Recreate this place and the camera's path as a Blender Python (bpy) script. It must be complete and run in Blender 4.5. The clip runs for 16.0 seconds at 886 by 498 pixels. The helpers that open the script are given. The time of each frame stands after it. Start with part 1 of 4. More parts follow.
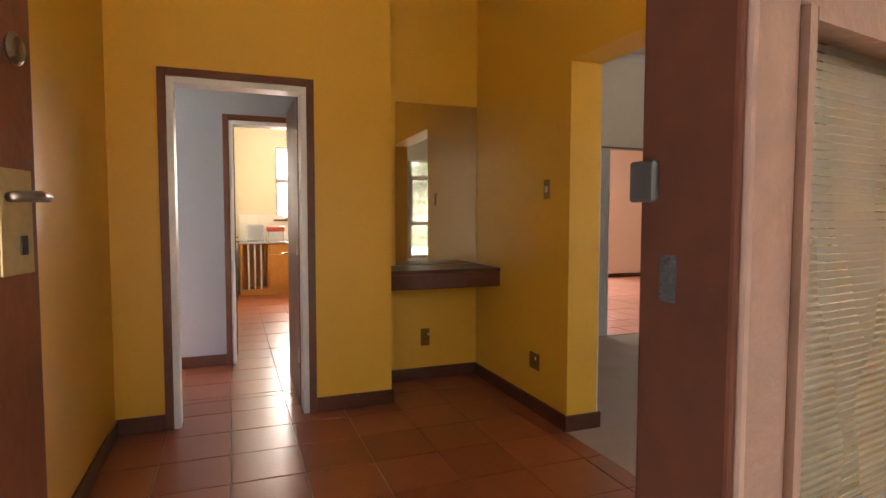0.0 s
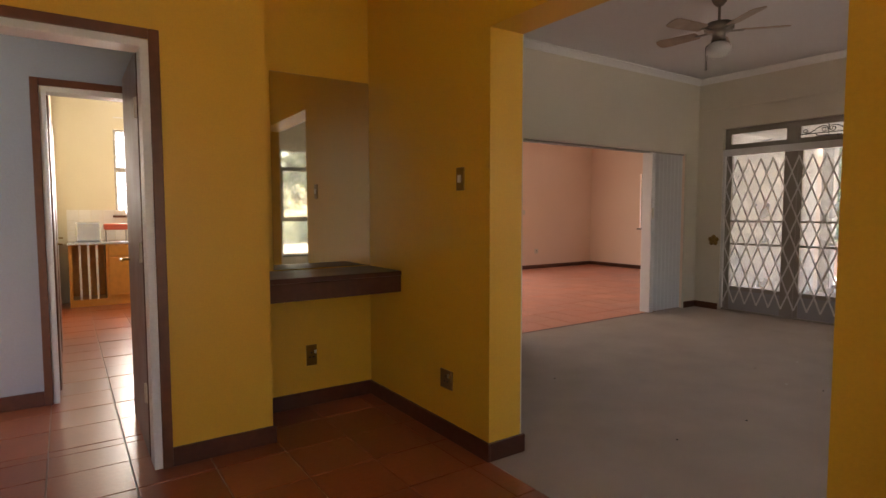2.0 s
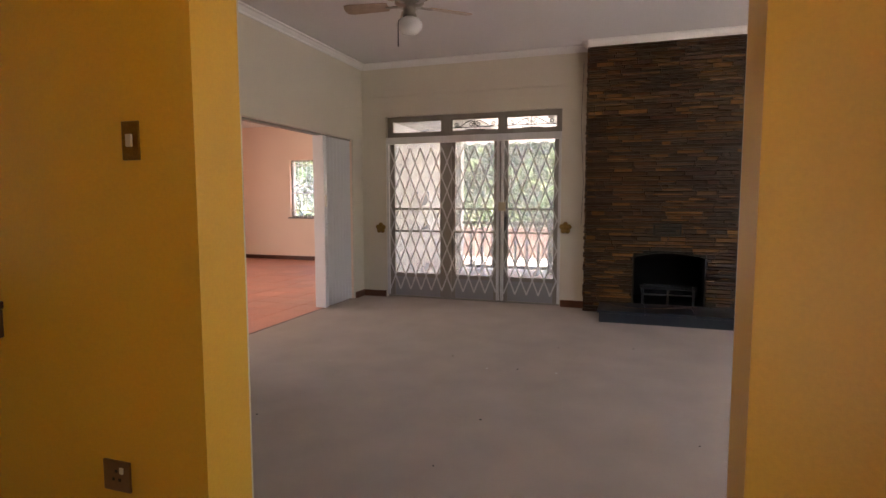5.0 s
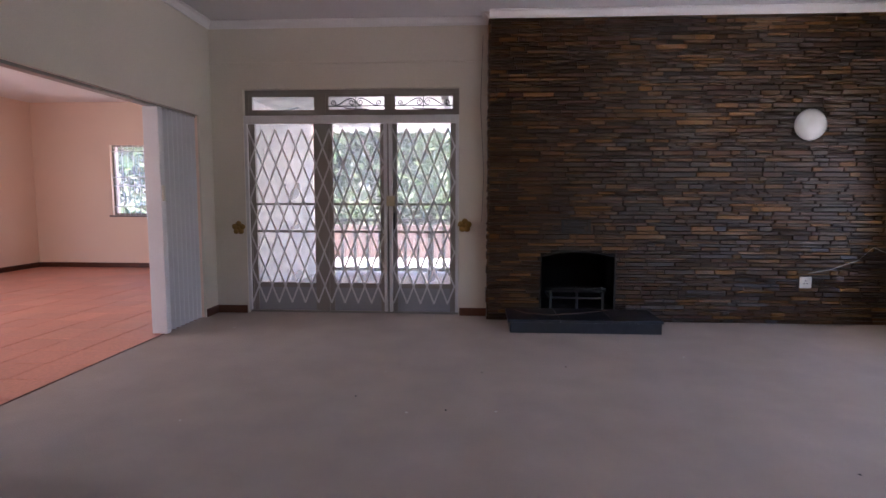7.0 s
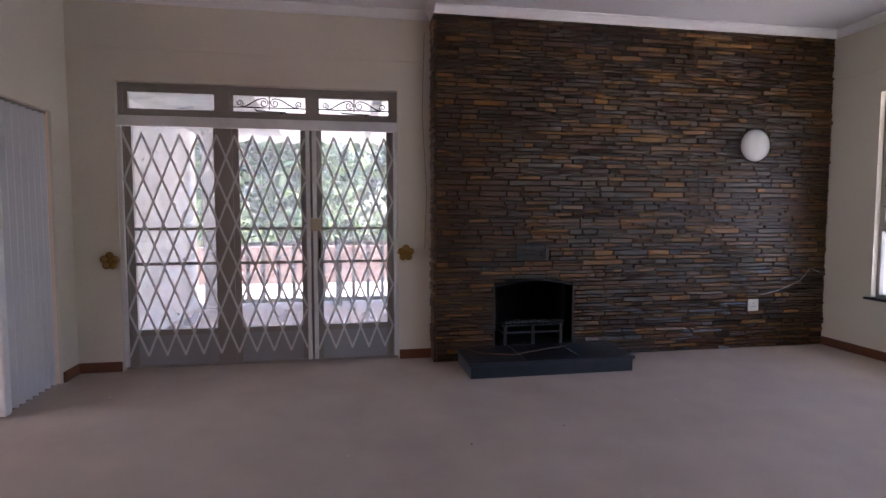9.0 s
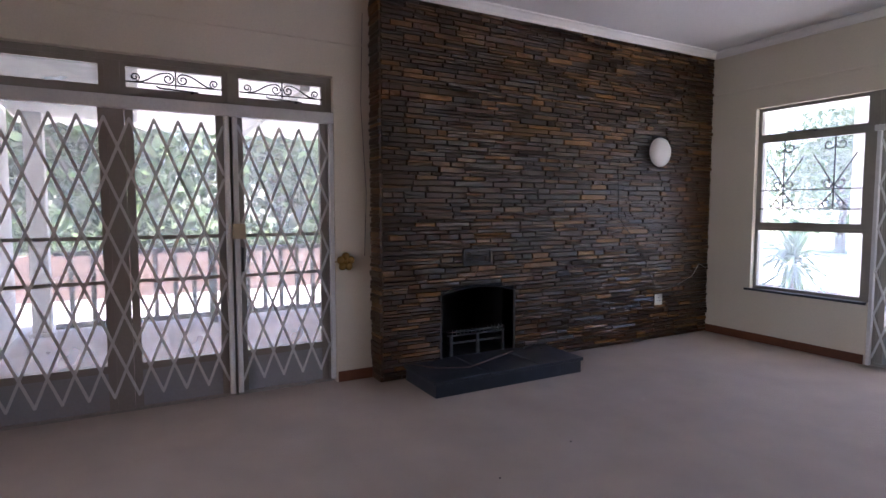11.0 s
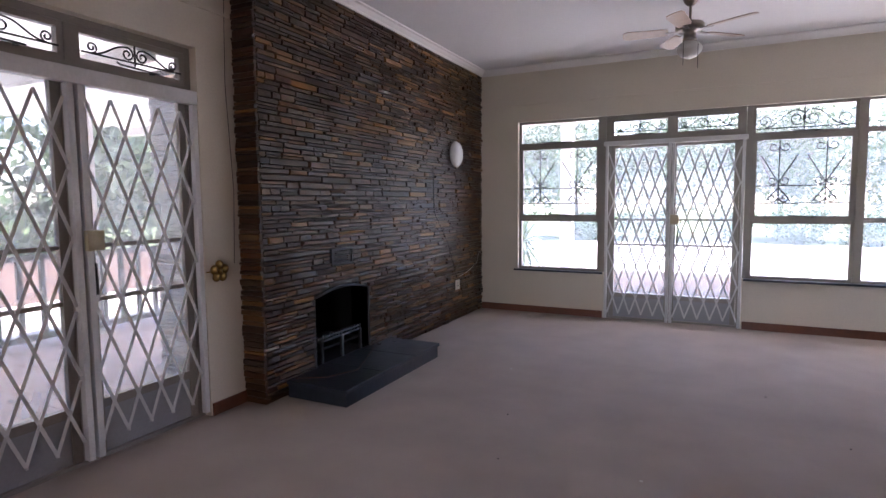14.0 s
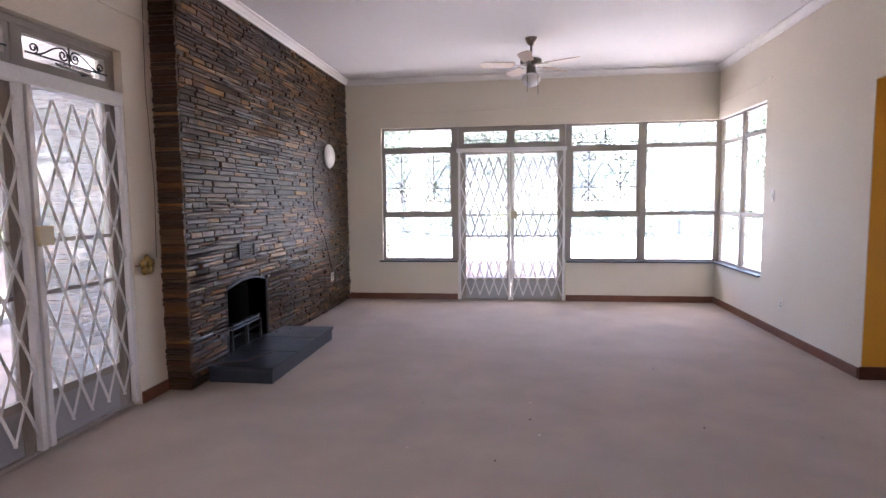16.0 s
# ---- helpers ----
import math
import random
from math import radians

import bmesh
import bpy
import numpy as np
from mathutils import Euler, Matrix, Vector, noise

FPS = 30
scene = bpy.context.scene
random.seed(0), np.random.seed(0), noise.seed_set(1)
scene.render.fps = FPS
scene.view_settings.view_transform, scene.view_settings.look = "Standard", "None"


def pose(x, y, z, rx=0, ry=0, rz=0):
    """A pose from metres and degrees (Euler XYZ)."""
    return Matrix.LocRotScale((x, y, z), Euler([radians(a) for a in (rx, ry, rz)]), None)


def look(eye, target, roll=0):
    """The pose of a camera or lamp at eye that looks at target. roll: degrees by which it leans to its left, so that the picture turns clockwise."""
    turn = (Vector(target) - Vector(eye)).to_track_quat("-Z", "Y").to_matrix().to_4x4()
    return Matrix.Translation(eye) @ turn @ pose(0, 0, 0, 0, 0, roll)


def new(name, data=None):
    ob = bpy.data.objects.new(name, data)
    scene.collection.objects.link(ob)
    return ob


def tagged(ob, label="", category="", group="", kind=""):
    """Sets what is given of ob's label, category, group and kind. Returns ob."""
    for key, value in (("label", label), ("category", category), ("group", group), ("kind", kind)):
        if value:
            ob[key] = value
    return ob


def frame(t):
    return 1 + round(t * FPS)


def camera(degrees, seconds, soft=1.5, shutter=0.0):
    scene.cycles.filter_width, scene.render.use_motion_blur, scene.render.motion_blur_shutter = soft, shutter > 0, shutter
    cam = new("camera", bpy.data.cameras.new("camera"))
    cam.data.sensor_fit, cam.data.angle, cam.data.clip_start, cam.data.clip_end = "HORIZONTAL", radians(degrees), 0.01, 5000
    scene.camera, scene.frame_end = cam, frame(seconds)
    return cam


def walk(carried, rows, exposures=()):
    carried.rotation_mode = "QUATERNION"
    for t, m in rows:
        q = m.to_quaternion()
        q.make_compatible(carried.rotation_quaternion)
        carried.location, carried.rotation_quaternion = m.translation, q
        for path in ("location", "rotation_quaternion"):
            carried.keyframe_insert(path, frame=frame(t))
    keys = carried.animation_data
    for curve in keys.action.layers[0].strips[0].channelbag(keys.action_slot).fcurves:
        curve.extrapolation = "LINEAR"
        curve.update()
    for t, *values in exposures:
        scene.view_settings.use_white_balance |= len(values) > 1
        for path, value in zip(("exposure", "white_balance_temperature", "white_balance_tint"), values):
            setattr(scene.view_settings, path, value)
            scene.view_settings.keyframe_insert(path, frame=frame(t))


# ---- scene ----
cam = camera(77.2, 16.0)
PATH = [
    (0, (0.502, 0.078, 1.31), (1.212, 1.945, 1.196), 0.1),
    (0.5, (0.485, 0.266, 1.295), (1.304, 2.087, 1.174), 0.1),
    (1, (0.493, 0.396, 1.29), (1.415, 2.166, 1.163), 0.1),
    (1.5, (0.548, 0.56, 1.297), (1.563, 2.278, 1.167), -0.0),
    (2, (0.599, 0.712, 1.31), (1.722, 2.362, 1.177), -0.1),
    (2.5, (0.652, 0.836, 1.311), (1.891, 2.4, 1.175), -0.1),
    (3, (0.693, 0.956, 1.316), (2.095, 2.375, 1.169), -0.2),
    (3.5, (0.743, 1.095, 1.31), (2.293, 2.35, 1.158), -0.2),
    (4, (0.793, 1.251, 1.308), (2.491, 2.296, 1.149), -0.3),
    (4.5, (0.858, 1.447, 1.306), (2.672, 2.271, 1.139), -0.2),
    (7, (1.94, 2.27, 1.26), (3.928, 2.384, 1.074), 0.1),
    (7.5, (2.16, 2.39, 1.28), (4.152, 2.375, 1.105), 0.0),
    (8, (2.4, 2.56, 1.32), (4.390, 2.441, 1.157), -0.1),
    (10.5, (3.404, 3.548, 1.335), (5.232, 2.748, 1.208), 0.1),
    (11, (3.584, 3.793, 1.375), (5.331, 2.831, 1.232), 0.0),
    (11.5, (3.752, 4.009, 1.348), (5.402, 2.887, 1.21), -0.1),
    (12, (3.958, 4.195, 1.374), (5.48, 2.906, 1.228), -0.3),
    (12.5, (4.16, 4.375, 1.393), (5.543, 2.938, 1.244), -0.4),
    (13, (4.353, 4.588, 1.395), (5.585, 3.021, 1.239), -0.4),
    (13.5, (4.572, 4.784, 1.415), (5.624, 3.091, 1.253), -0.5),
    (14, (4.813, 4.969, 1.401), (5.696, 3.183, 1.235), -0.5),
    (14.5, (5.032, 5.197, 1.386), (5.755, 3.34, 1.22), -0.5),
    (15, (5.153, 5.427, 1.375), (5.718, 3.516, 1.207), -0.5),
    (15.5, (5.238, 5.655, 1.369), (5.62, 3.7, 1.198), -0.6),
    (16, (5.207, 5.876, 1.384), (5.471, 3.901, 1.212), -0.6),
]
walk(cam, [(t, look(eye, target, roll)) for t, eye, target, roll in PATH], [(0, 3.1, 8000, 19), (1, 2.75, 8000, 19), (2, 2.6, 8000, 19), (3, 2.9, 8000, 19), (4, 3.3, 7900, 19), (4.5, 3.25, 7700, 19), (7, 2.9, 5950, 26), (8, 2.95, 5950, 26), (10.5, 2.9, 5900, 24), (11.5, 2.72, 5800, 24), (12.5, 2.58, 5800, 24), (13.5, 2.7, 5900, 25), (14.5, 2.95, 6050, 26), (15.2, 3.2, 6150, 27), (16, 3.52, 6150, 27)])

# ---- light ----
world = bpy.data.worlds.new("sky")
scene.world = world
world.use_nodes = True
wn = world.node_tree.nodes
sky = wn.new("ShaderNodeTexSky")
sky.sky_type, sky.sun_disc = "NISHITA", False
sky.sun_elevation, sky.sun_rotation = radians(62), radians(197)
world.node_tree.links.new(sky.outputs[0], wn["Background"].inputs[0])
wn["Background"].inputs[1].default_value = 0.15
sun = new("sun", bpy.data.lights.new("sun", "SUN"))
sun.data.energy, sun.data.angle, sun.data.color = 5.0, radians(0.5), (1.0, 0.95, 0.87)
sun.matrix_world = look((-3.0, -9.9, 20.0), (0, 0, 0))
kitchen_glow = new("kitchen_window_light", bpy.data.lights.new("kitchen_window_light", "AREA"))
kitchen_glow.data.shape, kitchen_glow.data.size, kitchen_glow.data.size_y, kitchen_glow.data.energy = "RECTANGLE", 0.98, 1.26, 18
kitchen_glow.matrix_world = look((1.74, 10.56, 1.91), (1.74, 0, 1.91))

# fill lamp added at the unseen north side to brighten the dining room
dining_fill = new("dining_fill_light", bpy.data.lights.new("dining_fill_light", "AREA"))
dining_fill.data.shape, dining_fill.data.size, dining_fill.data.size_y, dining_fill.data.energy = "RECTANGLE", 4.8, 2.25, 16
dining_fill.matrix_world = look((5.45, 10.13, 1.25), (5.45, 0, 1.25))

# ---- materials ----
def material(name, base, rough=0.6, metal=0.0, grain=60.0, vary=0.12, stain=1.2, bump=0.02, spec=0.5, second=None, per=None, mottle=0.0):
    """A painted or natural surface with fine grain, broad stains and relief. per: 'object' or 'island' varies pieces."""
    m = bpy.data.materials.new(name)
    m.use_nodes = True
    nt = m.node_tree
    n, link = nt.nodes, nt.links.new
    b = n["Principled BSDF"]
    b.inputs["Roughness"].default_value, b.inputs["Metallic"].default_value = rough, metal
    b.inputs["Specular IOR Level"].default_value = spec
    pos = n.new("ShaderNodeNewGeometry")
    fine, broad = n.new("ShaderNodeTexNoise"), n.new("ShaderNodeTexNoise")
    fine.inputs["Scale"].default_value, fine.inputs["Detail"].default_value = grain, 4
    broad.inputs["Scale"].default_value, broad.inputs["Detail"].default_value = stain, 5
    for t in (fine, broad):
        link(pos.outputs["Position"], t.inputs["Vector"])
    low = tuple(c * (1 - vary) for c in base)
    high = tuple(min(1, c * (1 + vary)) for c in base)
    mix = n.new("ShaderNodeMix")
    mix.data_type = "RGBA"
    mix.inputs["A"].default_value, mix.inputs["B"].default_value = (*low, 1), (*high, 1)
    add = n.new("ShaderNodeMath")
    add.operation = "ADD"
    half = n.new("ShaderNodeMath")
    half.operation = "MULTIPLY"
    half.inputs[1].default_value = 0.5
    link(fine.outputs[0], add.inputs[0])
    link(broad.outputs[0], add.inputs[1])
    link(add.outputs[0], half.inputs[0])
    ramp = n.new("ShaderNodeMapRange")
    ramp.inputs[1].default_value, ramp.inputs[2].default_value = 0.3, 0.7
    link(half.outputs[0], ramp.inputs[0])
    link(ramp.outputs[0], mix.inputs["Factor"])
    colour = mix.outputs["Result"]
    if per:
        src = n.new("ShaderNodeObjectInfo").outputs["Random"] if per == "object" else pos.outputs["Random Per Island"]
        steps = n.new("ShaderNodeValToRGB")
        shades = second or [tuple(c * k for c in base) for k in (0.75, 0.9, 1.0, 1.15, 1.3)]
        while len(steps.color_ramp.elements) < len(shades):
            steps.color_ramp.elements.new(0.5)
        for i, (e, c) in enumerate(zip(steps.color_ramp.elements, shades)):
            e.position, e.color = i / max(1, len(shades) - 1), (*c, 1)
        link(src, steps.inputs[0])
        tint = n.new("ShaderNodeMix")
        tint.data_type, tint.blend_type = "RGBA", "MULTIPLY"
        tint.inputs["Factor"].default_value = 1.0
        grey = n.new("ShaderNodeMapRange")
        grey.inputs[3].default_value, grey.inputs[4].default_value = 1 - 2 * vary, 1 + 2 * vary
        link(ramp.outputs[0], grey.inputs[0])
        link(steps.outputs[0], tint.inputs["A"])
        link(grey.outputs[0], tint.inputs["B"])
        colour = tint.outputs["Result"]
    link(colour, b.inputs["Base Color"])
    if mottle:
        r = n.new("ShaderNodeMapRange")
        r.inputs[3].default_value, r.inputs[4].default_value = rough - mottle, rough + mottle
        link(broad.outputs[0], r.inputs[0])
        link(r.outputs[0], b.inputs["Roughness"])
    if bump:
        bn = n.new("ShaderNodeBump")
        bn.inputs["Distance"].default_value, bn.inputs["Strength"].default_value = bump, 0.5
        link(fine.outputs[0], bn.inputs["Height"])
        link(bn.outputs[0], b.inputs["Normal"])
    return m


def glass_material(name, gloss, film, tint=(1, 1, 1)):
    m = bpy.data.materials.new(name)
    m.use_nodes = True
    nt = m.node_tree
    n, link = nt.nodes, nt.links.new
    clear, shine, dust_veil = n.new("ShaderNodeBsdfTransparent"), n.new("ShaderNodeBsdfGlossy"), n.new("ShaderNodeBsdfTranslucent")
    clear.inputs[0].default_value = (*tint, 1)
    shine.inputs["Roughness"].default_value = 0.02
    # pale blue film: dirt, with outdoor haze and glare put into the pane
    dust_veil.inputs[0].default_value = (0.78, 0.88, 0.97, 1)
    a, b = n.new("ShaderNodeMixShader"), n.new("ShaderNodeMixShader")
    noise_tex = n.new("ShaderNodeTexNoise")
    noise_tex.inputs["Scale"].default_value = 2.5
    r = n.new("ShaderNodeMapRange")
    r.inputs[3].default_value, r.inputs[4].default_value = film * 0.4, film * 1.6
    link(noise_tex.outputs[0], r.inputs[0])
    link(r.outputs[0], a.inputs[0])
    link(clear.outputs[0], a.inputs[1])
    link(dust_veil.outputs[0], a.inputs[2])
    b.inputs[0].default_value = gloss
    link(a.outputs[0], b.inputs[1])
    link(shine.outputs[0], b.inputs[2])
    link(b.outputs[0], n["Material Output"].inputs[0])
    return m


def sheet_material(name, colour):
    """Sun-bleached roof sheeting that lets some daylight through."""
    m = bpy.data.materials.new(name)
    m.use_nodes = True
    n, link = m.node_tree.nodes, m.node_tree.links.new
    thin, mix = n.new("ShaderNodeBsdfTranslucent"), n.new("ShaderNodeMixShader")
    thin.inputs[0].default_value = (0.86, 0.80, 0.74, 1)
    dirt = n.new("ShaderNodeTexNoise")
    dirt.inputs["Scale"].default_value = 3.0
    r = n.new("ShaderNodeMapRange")
    r.inputs[3].default_value, r.inputs[4].default_value = 0.06, 0.20
    link(dirt.outputs[0], r.inputs[0])
    link(r.outputs[0], mix.inputs[0])
    n["Principled BSDF"].inputs["Base Color"].default_value = (*colour, 1)
    link(n["Principled BSDF"].outputs[0], mix.inputs[1])
    link(thin.outputs[0], mix.inputs[2])
    link(mix.outputs[0], n["Material Output"].inputs[0])
    return m


YELLOW = material("yellow_paint", (0.66, 0.36, 0.035), 0.42, vary=0.06, bump=0.002, grain=90, mottle=0.08)
CREAM = material("cream_paint", (0.62, 0.56, 0.46), 0.6, vary=0.06, bump=0.003, grain=80)
WHITE = material("white_plaster", (0.74, 0.72, 0.70), 0.7, vary=0.04, bump=0.002)
CEILING = material("ceiling_paint", (0.66, 0.64, 0.64), 0.8, vary=0.05, bump=0.002, stain=0.7)
PEACH = material("peach_paint", (0.80, 0.62, 0.50), 0.6, vary=0.05, bump=0.002)
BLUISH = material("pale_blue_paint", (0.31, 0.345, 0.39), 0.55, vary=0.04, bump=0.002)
BUFF = material("buff_paint", (0.66, 0.60, 0.45), 0.6, vary=0.05, bump=0.002)
CARPET = material("carpet", (0.45, 0.375, 0.32), 0.95, vary=0.13, bump=0.03, grain=260, stain=2.6, spec=0.1)
GROUT = material("grout", (0.42, 0.33, 0.27), 0.9, vary=0.2)
CLAY = [(0.25, 0.066, 0.025), (0.29, 0.078, 0.03), (0.27, 0.07, 0.026), (0.32, 0.09, 0.036)]
TILE = material("clay_tile", (0.25, 0.07, 0.03), 0.28, vary=0.06, bump=0.001, grain=40, stain=6, per="object", second=CLAY)
ROSE = [(0.56, 0.24, 0.165), (0.61, 0.265, 0.18), (0.58, 0.25, 0.17), (0.65, 0.29, 0.20)]
DTILE = material("rose_clay_tile", (0.36, 0.13, 0.08), 0.45, vary=0.12, bump=0.002, grain=40, per="object", second=ROSE, mottle=0.12)
DTILE2 = material("rose_clay_tile_far", (0.36, 0.13, 0.08), 0.45, vary=0.12, bump=0.002, grain=40, per="island", second=ROSE, mottle=0.12)
SLATES = [(0.015, 0.006, 0.002), (0.041, 0.016, 0.005), (0.026, 0.013, 0.006), (0.073, 0.027, 0.007), (0.031, 0.017, 0.008), (0.052, 0.014, 0.004), (0.219, 0.100, 0.025), (0.029, 0.011, 0.004), (0.045, 0.022, 0.008), (0.132, 0.068, 0.025)]
STONE = material("varnished_stone", (0.1, 0.06, 0.035), 0.35, spec=0.42, vary=0.14, bump=0.0025, grain=45, stain=9, per="object", second=SLATES, mottle=0.05)
STONE2 = material("varnished_stone_small", (0.1, 0.06, 0.035), 0.35, spec=0.42, vary=0.14, bump=0.0025, grain=45, stain=9, per="island", second=SLATES, mottle=0.05)
MORTAR = material("dark_mortar", (0.022, 0.012, 0.007), 0.95, vary=0.3, bump=0.01)
WOOD = material("dark_red_wood", (0.085, 0.026, 0.013), 0.35, vary=0.3, bump=0.003, grain=25, stain=4, mottle=0.12)
WORN = material("worn_door_wood", (0.055, 0.022, 0.011), 0.55, vary=0.3, bump=0.006, grain=30, stain=7)
# door wood darkened to stand for shadow on the open leaf's edge
SHADEDWOOD = material("shaded_edge_wood", (0.028, 0.008, 0.004), 0.8, spec=0.1, vary=0.3, bump=0.003, grain=25, stain=5)
TRIMWOOD = material("reddish_trim_wood", (0.13, 0.042, 0.018), 0.4, vary=0.25, bump=0.003, grain=25, stain=4)
PINE = material("orange_pine", (0.55, 0.24, 0.05), 0.4, vary=0.15, bump=0.002, grain=20)
ENAMEL = material("white_enamel", (0.70, 0.69, 0.68), 0.35, vary=0.08, bump=0.001, stain=5)
LATTICE = material("lattice_paint", (0.62, 0.61, 0.60), 0.4, vary=0.1, bump=0.001, stain=6)
GREYPAINT = material("grey_brown_paint", (0.26, 0.235, 0.205), 0.45, vary=0.1, bump=0.001, stain=5)
KICK = material("grey_panel_paint", (0.30, 0.30, 0.31), 0.45, vary=0.08, bump=0.001, stain=4)
RAILWOOD = material("dark_railing_wood", (0.032, 0.02, 0.015), 0.7, spec=0.2, vary=0.25, bump=0.003, grain=25)
IRON = material("black_iron", (0.02, 0.019, 0.018), 0.45, metal=0.3, vary=0.3, bump=0.002)
BRASS = material("aged_brass", (0.24, 0.145, 0.04), 0.28, metal=1.0, vary=0.3, bump=0.003, grain=120)
NICKEL = material("brushed_nickel", (0.27, 0.24, 0.21), 0.3, metal=1.0, vary=0.1, bump=0.001)
STEEL = material("sink_steel", (0.6, 0.6, 0.6), 0.25, metal=1.0, vary=0.05, bump=0.0)
SLATE = material("black_slate", (0.022, 0.026, 0.034), 0.33, vary=0.3, bump=0.004, grain=20, stain=5, mottle=0.12)
SOOT = material("soot", (0.006, 0.005, 0.005), 0.95, vary=0.3)
PLASTIC = material("ivory_plastic", (0.62, 0.58, 0.50), 0.35, vary=0.04, bump=0)
BROWNPLATE = material("brown_plate", (0.16, 0.08, 0.03), 0.4, vary=0.1, bump=0)
VINYL = material("white_vinyl", (0.66, 0.65, 0.66), 0.38, vary=0.05, bump=0.001)
BOWL = material("frosted_bowl", (0.58, 0.57, 0.55), 0.25, vary=0.02, bump=0)
BLADE = material("pale_blade_veneer", (0.38, 0.28, 0.21), 0.35, vary=0.2, bump=0.001, grain=18)
PAVER = material("pink_paver", (0.40, 0.27, 0.24), 0.8, vary=0.2, bump=0.006, per="object", second=[(0.38, 0.29, 0.28), (0.45, 0.36, 0.35), (0.50, 0.40, 0.39)])
PAVER2 = material("pink_paver_far", (0.40, 0.27, 0.24), 0.8, vary=0.2, bump=0.006, per="island", second=[(0.38, 0.29, 0.28), (0.45, 0.36, 0.35), (0.50, 0.40, 0.39)])
CONCRETE = material("pale_concrete", (0.56, 0.54, 0.50), 0.85, vary=0.12, bump=0.006)
BRICKRED = material("red_brick_wall", (0.21, 0.135, 0.115), 0.85, vary=0.2, bump=0.01)
SHEET = sheet_material("roof_sheet", (0.60, 0.56, 0.50))
PLATE = material("bronze_plate", (0.40, 0.30, 0.15), 0.38, metal=0.7, vary=0.15, bump=0.001)
LOCK = material("cream_lock_paint", (0.46, 0.38, 0.24), 0.45, vary=0.12, bump=0.001)
GRASS = material("dry_grass", (0.10, 0.13, 0.045), 0.95, vary=0.4, bump=0.03, grain=12, stain=0.4)
LEAF = material("leaf", (0.09, 0.14, 0.045), 0.5, vary=0.25, bump=0, per="island", second=[(0.05, 0.09, 0.03), (0.08, 0.14, 0.045), (0.12, 0.18, 0.06), (0.16, 0.21, 0.09)])
BARK = material("bark", (0.11, 0.08, 0.06), 0.9, vary=0.3, bump=0.02)
WHITETILE = material("white_wall_tile", (0.74, 0.72, 0.68), 0.2, vary=0.04, bump=0, per="object", second=[(0.70, 0.68, 0.64), (0.76, 0.74, 0.70)])
REDPLASTIC = material("red_plastic", (0.4, 0.07, 0.04), 0.4, vary=0.1, bump=0)
# film here is a veil of glare that washes out the garden
GLASS = glass_material("window_glass", 0.05, 0.12)
HAZY = glass_material("dusty_hazed_glass", 0.05, 0.24)
REEDED = glass_material("reeded_glass", 0.06, 0.22, (0.75, 0.70, 0.55))
MIRROR = material("mirror", (0.62, 0.58, 0.46), 0.03, metal=1.0, vary=0.03, bump=0)


# ---- mesh helpers ----
def box(bm, x0, y0, z0, x1, y1, z1, m=None):
    """An axis-aligned box added to bm; m turns it."""
    vs = [bm.verts.new((x, y, z)) for z in (z0, z1) for y in (y0, y1) for x in (x0, x1)]
    for f in ((0, 2, 3, 1), (4, 5, 7, 6), (0, 1, 5, 4), (2, 6, 7, 3), (0, 4, 6, 2), (1, 3, 7, 5)):
        bm.faces.new([vs[i] for i in f])
    if m is not None:
        bmesh.ops.transform(bm, matrix=m, verts=vs)
    return vs


def boxes(*rows):
    bm = bmesh.new()
    for r in rows:
        box(bm, *r)
    return bm


def soft_box(x0, y0, z0, x1, y1, z1, r=0.004):
    bm = boxes((x0, y0, z0, x1, y1, z1))
    bmesh.ops.bevel(bm, geom=bm.edges[:], offset=r, segments=2, affect="EDGES", profile=0.5)
    return bm


def tube(bm, points, r, sides=6):
    """A round bar along the points."""
    rings = []
    pts = [Vector(p) for p in points]
    for i, p in enumerate(pts):
        d = (pts[min(i + 1, len(pts) - 1)] - pts[max(i - 1, 0)]).normalized()
        side = d.cross(Vector((0, 0, 1)) if abs(d.z) < 0.9 else Vector((1, 0, 0))).normalized()
        up = side.cross(d)
        rings.append([bm.verts.new(p + r * (math.cos(a) * side + math.sin(a) * up)) for a in (2 * math.pi * k / sides for k in range(sides))])
    for a, b in zip(rings, rings[1:]):
        for k in range(sides):
            bm.faces.new((a[k], a[(k + 1) % sides], b[(k + 1) % sides], b[k]))
    bm.faces.new(rings[0][::-1])
    bm.faces.new(rings[-1])
    return bm


def lathe(bm, profile, sides=24, at=(0, 0, 0)):
    """A turned shape round z from (radius, height) pairs."""
    c = Vector(at)
    rings = [[bm.verts.new(c + Vector((r * math.cos(a), r * math.sin(a), z))) for a in (2 * math.pi * k / sides for k in range(sides))] for r, z in profile]
    for a, b in zip(rings, rings[1:]):
        for k in range(sides):
            bm.faces.new((a[k], a[(k + 1) % sides], b[(k + 1) % sides], b[k]))
    bm.faces.new(rings[0][::-1])
    bm.faces.new(rings[-1])
    return bm


def mesh_of(name, bm, mat, smooth=False):
    bmesh.ops.recalc_face_normals(bm, faces=bm.faces[:])
    me = bpy.data.meshes.new(name)
    bm.to_mesh(me)
    bm.free()
    me.materials.append(mat)
    if smooth:
        for p in me.polygons:
            p.use_smooth = True
    return me


def part(name, bm, mat, parent, label="", smooth=False):
    """One mesh object under a thing or part."""
    ob = new(name, mesh_of(name, bm, mat, smooth))
    ob.parent = parent
    return tagged(ob, label)


def thing(name, label, category, at=(0, 0, 0), rz=0, group="", kind=""):
    ob = new(name)
    ob.matrix_basis = pose(*at, 0, 0, rz)
    ob.empty_display_size = 0.1
    return tagged(ob, label, category, group, kind)


